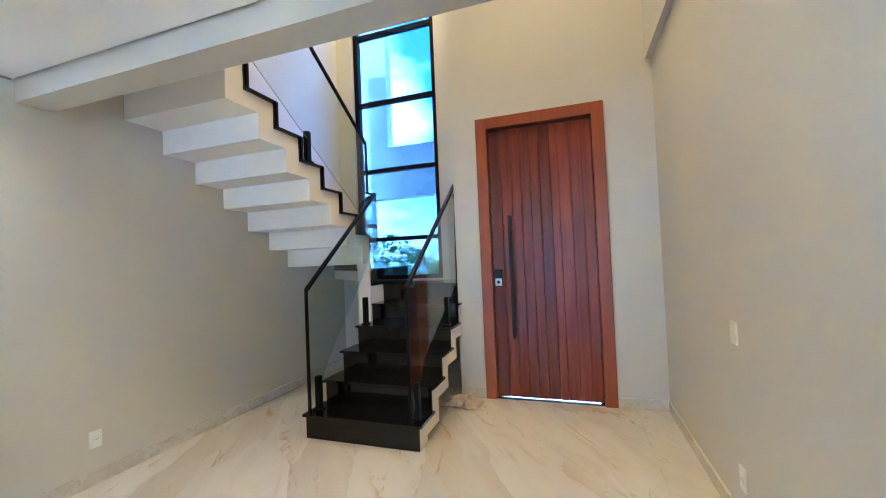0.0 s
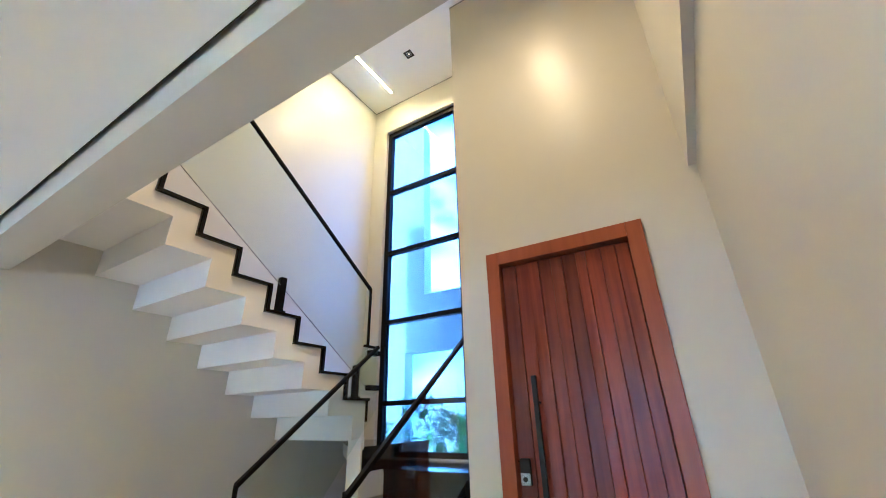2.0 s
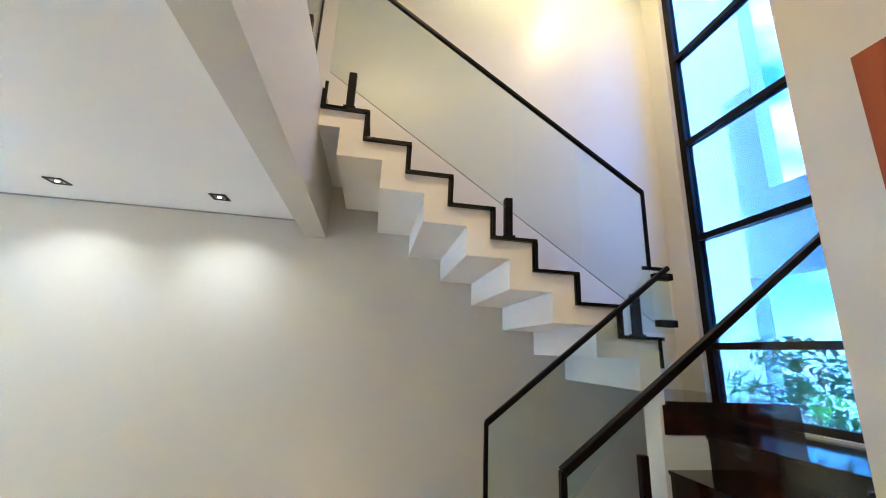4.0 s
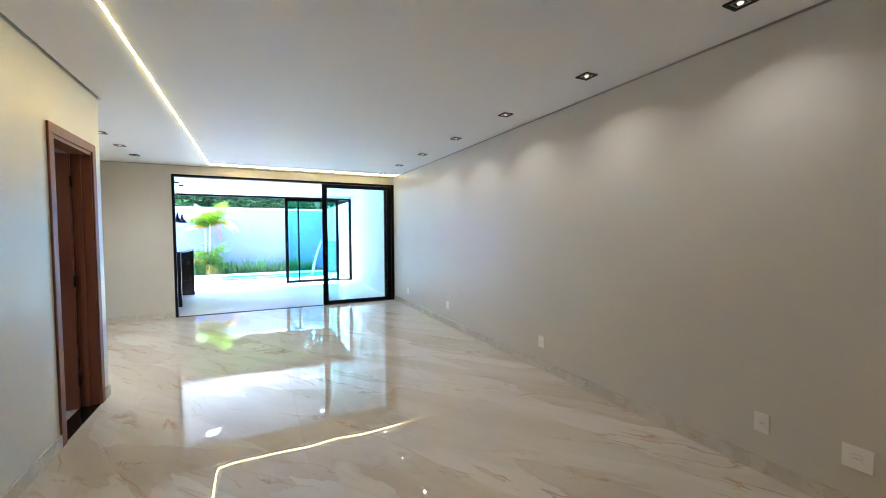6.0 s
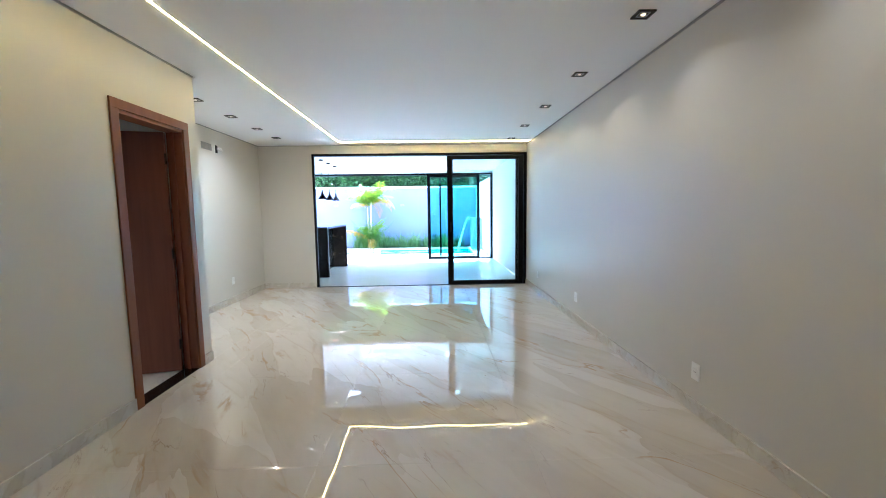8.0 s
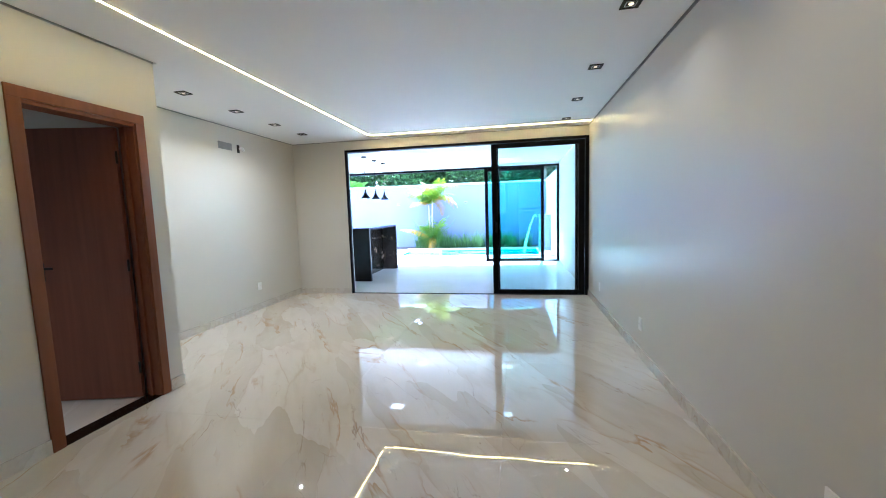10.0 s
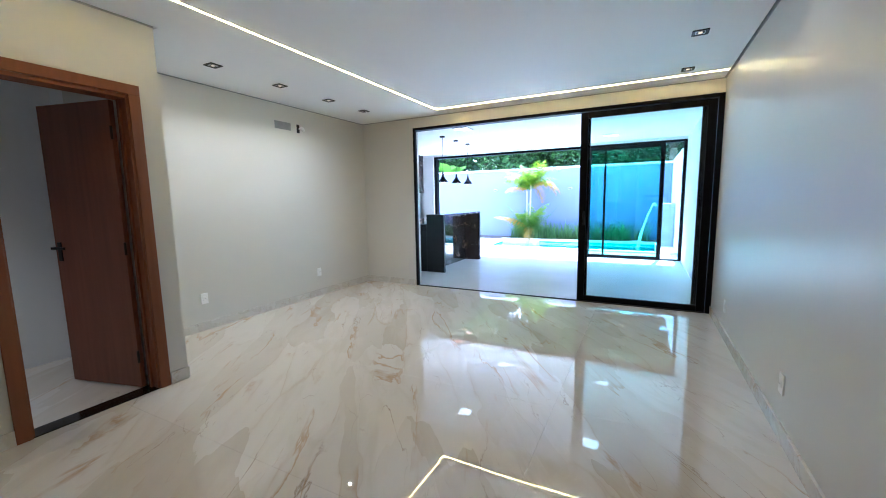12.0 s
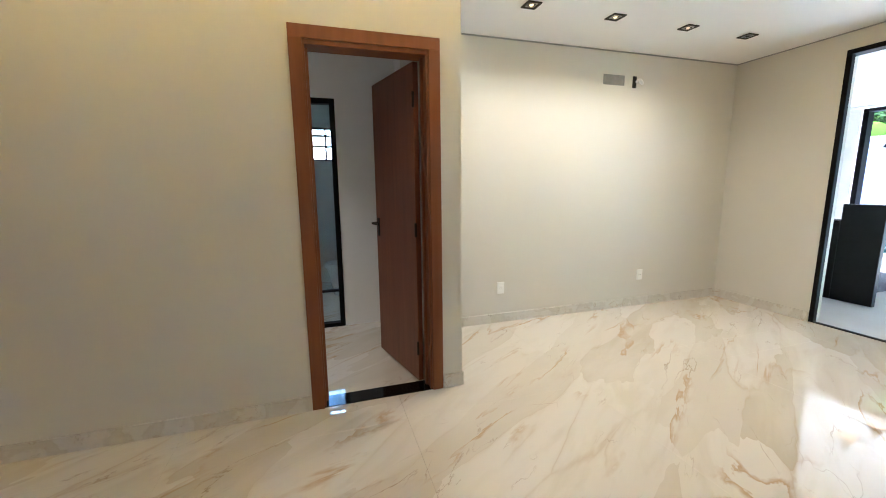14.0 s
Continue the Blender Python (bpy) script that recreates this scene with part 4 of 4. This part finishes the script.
fall = thing("water_spout", "grey stone block with a pool waterfall", "fountain")
part("block", B(-0.36, -0.01, 16.35, 17.0, 0.0, 1.15, bevel=0.006), GREY_STONE, fall)
part("lip", B(-0.44, -0.36, 16.45, 16.9, 1.08, 1.10, bevel=0.003), STEEL, fall)
bm = bmesh.new()
pts = []
for i in range(13):
    u = i / 12
    pts.append((-0.44 - 0.40 * u, 1.09 + 0.10 * math.sin(min(1, u * 3) * math.pi) * (1 - u) - 1.16 * u * u))
for s in range(7):
    off_y, off_z, spread = (s - 3) * 0.022, 0.01 * math.sin(s * 2.1), 0.03 * math.sin(s * 1.7)
    for j in range(12):
        a, b = pts[j], pts[j + 1]
        jit = [0.012 * noise.noise((s * 3.1, (j + e) * 0.9, 0.5)) * (j + e) / 4 for e in (0, 1)]
        cyl(bm, (a[0] - spread * j / 12 + jit[0], 16.62 + off_y, a[1] + off_z), (b[0] - spread * (j + 1) / 12 + jit[1], 16.62 + off_y, b[1] + off_z), 0.008 + 0.002 * (s % 3), 0.008 + 0.002 * (s % 3), 6, False)
part("water_jet", bm, JET, fall, "white falling water", smooth=True)
drip = random.Random(11)
bm = bmesh.new()
for _ in range(45):
    u = drip.random() ** 0.6
    k = min(11, int(u * 12))
    spread = 0.02 + 0.11 * u * u
    at = (pts[k][0] + drip.gauss(0, spread), 16.62 + drip.gauss(0, 0.05 + spread * 0.6), max(0.0, pts[k][1] + drip.gauss(0, 0.05)))
    bmesh.ops.create_icosphere(bm, subdivisions=1, radius=drip.uniform(0.004, 0.011), matrix=Matrix.Translation(at))
part("splash", bm, JET, fall, "white splashing droplets", smooth=True)

for y in (13.76, 15.0):
    dr = thing("floor_drain", "narrow dark linear drain across the deck", "drain", "deck drains")
    part("channel", B(-7.1 if y < 14 else -8.9, -0.02, y - 0.02, y + 0.02, -0.02, -0.003), GREY_STONE, dr)
spot_box = None
for x in (-8.2, -5.6, -2.97, -0.62):
    if spot_box is None:
        spot_box = thing("garden_wall_light", "small grey outdoor wall light", "wall light", "garden wall lights")
        part("body", B(-0.065, 0.065, -0.05, 0, -0.035, 0.035, bevel=0.006), GREY_PLASTIC, spot_box)
        part("lens", B(-0.05, 0.05, -0.054, -0.049, -0.012, 0.012), BLACK_MATT, spot_box)
        spot_box.matrix_basis = pose(x, 18.3, 1.67)
    else:
        copy_thing(spot_box, pose(x, 18.3, 1.67))


# ---- plants ----
def frond(bm, base, heading, length, lift, droop, leaflets=16, width=0.028, leaf_len=0.34, rnd=None):
    """An arching feather leaf: a thin rib with drooping leaflets on both sides."""
    h = Vector((math.cos(heading), math.sin(heading), 0))
    side = Vector((-h.y, h.x, 0))
    pts, at = [], Vector(base)
    for i in range(leaflets + 1):
        pts.append(at.copy())
        ang = lift - droop * i / leaflets
        at += (h * math.cos(ang) + Vector((0, 0, math.sin(ang)))) * (length / leaflets)
    for a, b in zip(pts, pts[1:]):
        r = 0.006
        q = [bm.verts.new(a + side * r), bm.verts.new(a - side * r), bm.verts.new(b - side * r), bm.verts.new(b + side * r)]
        bm.faces.new(q)
    for i in range(2, leaflets + 1):
        u = i / leaflets
        ll = leaf_len * math.sin(math.pi * (0.18 + 0.78 * u)) * rnd.uniform(0.85, 1.1)
        t = (pts[i] - pts[i - 1]).normalized()
        for s in (-1, 1):
            d = (side * s * 0.8 + t * 0.55 + Vector((0, 0, rnd.uniform(-0.75, 0.0)))).normalized()
            a = pts[i]
            m = a + d * ll * 0.5 + Vector((0, 0, 0.01))
            e = a + d * ll + Vector((0, 0, -0.25 * ll))
            w = t * width * 0.5
            v = [bm.verts.new(a), bm.verts.new(m - w), bm.verts.new(e), bm.verts.new(m + w)]
            bm.faces.new(v)


rnd = random.Random(5)
palm = thing("areca_palm", "sunlit yellow-green palm in the poolside bed", "palm")
stems = [((-4.15, 17.55, 0), (-4.08, 17.45, 1.78)), ((-4.22, 17.6, 0), (-4.24, 17.55, 1.60)), ((-4.12, 17.5, 0), (-4.14, 17.48, 0.35))]
for a, b in stems:
    bm = bmesh.new()
    a, b = Vector(a), Vector(b)
    n = 9
    for i in range(n):
        p, q = a.lerp(b, i / n), a.lerp(b, (i + 1) / n)
        cyl(bm, p, q, 0.035 - 0.0012 * i, 0.031 - 0.0012 * i, 10, False)
    part("trunk", bm, BARK, palm, smooth=True)
bm, bm2 = bmesh.new(), bmesh.new()
for (a, b), n in zip(stems, (20, 15, 12)):
    for i in range(n):
        old = rnd.random() < 0.16
        lift = rnd.uniform(0.3, 0.9) if old else rnd.uniform(0.9, 1.54)
        frond(bm2 if old else bm, b, i * 2.4 + rnd.uniform(-0.3, 0.3), rnd.uniform(0.85, 1.25), lift, rnd.uniform(0.8, 2.3), 30, 0.030, 0.28, rnd)
part("crown", bm, PALM_LEAF, palm, "bright yellow-green feather leaves")
part("old_fronds", bm2, PALM_OLD, palm, "yellowed older leaves")
bm = bmesh.new()
for i in range(40):
    frond(bm, (-4.15 + rnd.uniform(-0.3, 0.3), 17.52 + rnd.uniform(-0.1, 0.2), 0.0), rnd.uniform(0, math.tau), rnd.uniform(0.7, 1.35), rnd.uniform(1.15, 1.52), rnd.uniform(0.5, 1.5), 16, 0.022, 0.24, rnd)
part("undergrowth", bm, leafy("palm_shoot_leaf", (0.035, 0.10, 0.01), (0.12, 0.21, 0.02), 0.4), palm, "green shoots at the palm base")


def blades(name, label, x0, x1, y0, y1, count, h0, h1, material, lean=0.35):
    verts, faces = [], []
    tufts = [(rnd.uniform(x0, x1), rnd.uniform(y0, y1), rnd.uniform(0.45, 1.0)) for _ in range(max(8, count // 28))]
    for _ in range(count):
        tx, ty, th = tufts[rnd.randrange(len(tufts))]
        x, y, h, a = tx + rnd.gauss(0, 0.06), ty + rnd.gauss(0, 0.05), th * rnd.uniform(h0, h1) * 1.15, rnd.uniform(0, math.tau)
        w, d = 0.011, Vector((math.cos(a), math.sin(a), 0)) * h * rnd.uniform(0.1, lean)
        s = Vector((-math.sin(a), math.cos(a), 0)) * w
        p0, p1, p2 = Vector((x, y, 0)), Vector((x, y, h * 0.6)) + d * 0.4, Vector((x, y, h * 0.95)) + d * 1.2
        k = len(verts)
        verts += [p0 - s, p0 + s, p1 + s * 0.8, p1 - s * 0.8, p2]
        faces += [(k, k + 1, k + 2, k + 3), (k + 3, k + 2, k + 4)]
    me = bpy.data.meshes.new(name)
    me.from_pydata(verts, [], faces)
    me.materials.append(material)
    return tagged(new(name, me), label, "plants", kind="stuff")


blades("border_grass", "dense green strappy plants along the garden wall", -3.6, -0.5, 17.55, 18.2, 1500, 0.2, 0.7, GRASS_LEAF, 0.9)
blades("border_grass", "green strappy plants around the palm base", -4.75, -3.6, 17.45, 18.1, 800, 0.35, 0.8, GRASS_LEAF, 0.6)


def leaf_cloud(name, label, centres, count, size, material, category="trees"):
    verts, faces = [], []
    for _ in range(count):
        c, r = centres[rnd.randrange(len(centres))]
        d = Vector((rnd.gauss(0, 1), rnd.gauss(0, 1), rnd.gauss(0, 1))).normalized() * r * rnd.uniform(0.55, 1.05)
        p = Vector(c) + Vector((d.x, d.y, d.z * 0.8))
        u = Vector((rnd.gauss(0, 1), rnd.gauss(0, 1), rnd.gauss(0, 0.6))).normalized()
        v = u.cross(Vector((rnd.gauss(0, 1), rnd.gauss(0, 1), rnd.gauss(0, 1)))).normalized()
        s = size * rnd.uniform(0.6, 1.4)
        k = len(verts)
        verts += [p - u * s, p - v * s * 0.35, p + u * s, p + v * s * 0.35]
        faces.append((k, k + 1, k + 2, k + 3))
    me = bpy.data.meshes.new(name)
    me.from_pydata(verts, [], faces)
    me.materials.append(material)
    return tagged(new(name, me), label, category, kind="stuff")


def clumps(x0, x1, y0, y1, z0, z1, n, r0, r1):
    return [((rnd.uniform(x0, x1), rnd.uniform(y0, y1), rnd.uniform(z0, z1)), rnd.uniform(r0, r1)) for _ in range(n)]


leaf_cloud("far_woods", "dense dark green trees behind the garden wall", clumps(-22, 8, 20.5, 25, 0.5, 8.5, 300, 0.7, 1.4), 110000, 0.125, TREE_LEAF)
leaf_cloud("far_woods", "dark wood edge far behind the garden", clumps(-40, 22, 30, 36, 0.5, 16, 200, 2.2, 3.4), 26000, 0.7, TREE_LEAF)
leaf_cloud("far_woods", "dark shrub mass close behind the garden wall", clumps(-14, 6, 19.4, 21, 1.2, 5.5, 170, 0.4, 0.85), 70000, 0.075, TREE_LEAF)
for i in range(7):
    x = -18 + 3.6 * i + rnd.uniform(-0.8, 0.8)
    bm = bmesh.new()
    cyl(bm, (x, 22.5, -0.3), (x + 0.2, 22.6, 3.2), 0.2, 0.13, 10)
    cyl(bm, (x + 0.2, 22.6, 3.1), (x - 0.6, 22.8, 6.5), 0.12, 0.05, 8)
    cyl(bm, (x + 0.2, 22.6, 3.1), (x + 1.0, 22.2, 6.2), 0.11, 0.04, 8)
    t = thing("tree", "tall dark garden tree behind the wall", "tree", "trees behind the wall")
    part("trunk", bm, BARK, t, smooth=True)
ban = thing("banana_plant", "bright green banana plant above the garden wall", "plant")
for i in range(7):
    bm = bmesh.new()
    a = i * 0.9
    ln, prev = 1.3 + 0.15 * (i % 3), None
    for j in range(9):
        u = j / 8
        c = Vector((-7.9 + 0.3 * math.cos(a) * 0.3 + math.cos(a) * ln * u * 0.45, 19.3 + math.sin(a) * ln * u * 0.4, 2.0 + ln * (u * 0.95 - 0.45 * u * u)))
        w = 0.26 * math.sin(math.pi * min(1, 0.08 + u * 0.92)) + 0.01
        s = Vector((-math.sin(a), math.cos(a), 0.25)) * w
        row = [bm.verts.new(c - s), bm.verts.new(c + Vector((0, 0, 0.03))), bm.verts.new(c + s)]
        if prev:
            bm.faces.new((prev[0], prev[1], row[1], row[0]))
            bm.faces.new((prev[1], prev[2], row[2], row[1]))
        prev = row
    part("leaf", bm, BANANA_LEAF, ban, smooth=True)
bm = cyl(bmesh.new(), (-7.9, 19.3, -0.3), (-7.9, 19.3, 2.2), 0.12, 0.08, 10)
part("stem", bm, BANANA_LEAF, ban)

# ---- front garden seen through the stair window ----
pt = thing("facade_frame", "white plaster portal of the house front", "facade")
part("pillar", B(0.05, 1.6, -2.1, -1.9, -0.3, 2.45, bevel=0.004), PLASTER, pt)
part("lintel", B(-4.2, 1.6, -2.1, -1.9, 2.45, 3.30, bevel=0.004), PLASTER, pt)
part("upper_pillar", B(-0.30, 1.6, -2.1, -1.9, 3.30, 6.6, bevel=0.004), PLASTER, pt)
leaf_cloud("front_shrub", "feathery green shrubs outside the stair window", clumps(-0.9, 0.25, -2.0, -1.4, 0.5, 1.75, 16, 0.14, 0.3), 800, 0.05, GRASS_LEAF, "shrubs")
fp = thing("garden_palm", "green palm outside the stair window", "palm")
bm = bmesh.new()
for i in range(16):
    frond(bm, (-0.75, -3.2, 1.1), rnd.uniform(0, math.tau), rnd.uniform(0.8, 1.2), rnd.uniform(0.5, 1.4), rnd.uniform(0.9, 2.0), rnd=rnd)
part("crown", bm, PALM_LEAF, fp)
part("trunk", cyl(bmesh.new(), (-0.75, -3.2, -0.3), (-0.75, -3.2, 1.12), 0.08, 0.06, 10), BARK, fp)
leaf_cloud("street_trees", "green trees across the street", clumps(-12, 14, -16.5, -14, 0.0, 1.2, 60, 0.5, 0.8), 6000, 0.16, TREE_LEAF)
leaf_cloud("garden_bushes", "bright bushes in the front garden", clumps(-1.6, 1.6, -5.5, -4.2, 0.0, 1.1, 22, 0.25, 0.5), 1500, 0.08, BANANA_LEAF, "shrubs")
setting("wall_street", "white wall across the street", "wall", PLASTER, (-30, 30, -17.2, -17, -0.3, 2.2))

# ---- marble floor tiles ----
tiles = new("floor")
tagged(tiles, "polished cream marble-look porcelain floor with brown veins", "floor", kind="structure")
TILE, JOINT = 1.20, 0.0005
shapes = {}


def lay(x0, x1, y0, y1):
    """One polished slab with a fine chamfer; slabs of one size share their mesh."""
    w, d = round(x1 - x0 - JOINT, 4), round(y1 - y0 - JOINT, 4)
    if w < 0.02 or d < 0.02:
        return
    if (w, d) not in shapes:
        bm = bmesh.new()
        c = 0.0006
        lo = [bm.verts.new((sx * w / 2, sy * d / 2, -0.012)) for sx, sy in ((-1, -1), (1, -1), (1, 1), (-1, 1))]
        mid = [bm.verts.new((sx * w / 2, sy * d / 2, -c)) for sx, sy in ((-1, -1), (1, -1), (1, 1), (-1, 1))]
        top = [bm.verts.new((sx * (w / 2 - c), sy * (d / 2 - c), 0)) for sx, sy in ((-1, -1), (1, -1), (1, 1), (-1, 1))]
        bm.faces.new(top)
        for i in range(4):
            j = (i + 1) % 4
            bm.faces.new((mid[i], mid[j], top[j], top[i]))
            bm.faces.new((lo[i], lo[j], mid[j], mid[i]))
        shapes[w, d] = mesh_of("tile", bm, MARBLE)
    o = new("tile", shapes[w, d])
    o.parent = tiles
    o.location = ((x0 + x1) / 2, (y0 + y1) / 2, 0)


def pave(x0, x1, y0, y1):
    xs, ys = [x1], [y0]
    while xs[-1] - TILE > x0 + 0.05:
        xs.append(xs[-1] - TILE)
    xs.append(x0)
    g = math.floor((y0 + 5) / TILE) * TILE - 5
    while g + TILE < y1 - 0.02:
        g += TILE
        if g > ys[-1] + 0.05:
            ys.append(g)
    ys.append(y1)
    for a, b in zip(xs, xs[1:]):
        for c, d in zip(ys, ys[1:]):
            lay(b, a, c, d)


pave(XL, 0, 0.0, YP)
pave(-1.97, 0, YW, 0.0)
pave(XF, XL, 6.235, YP)
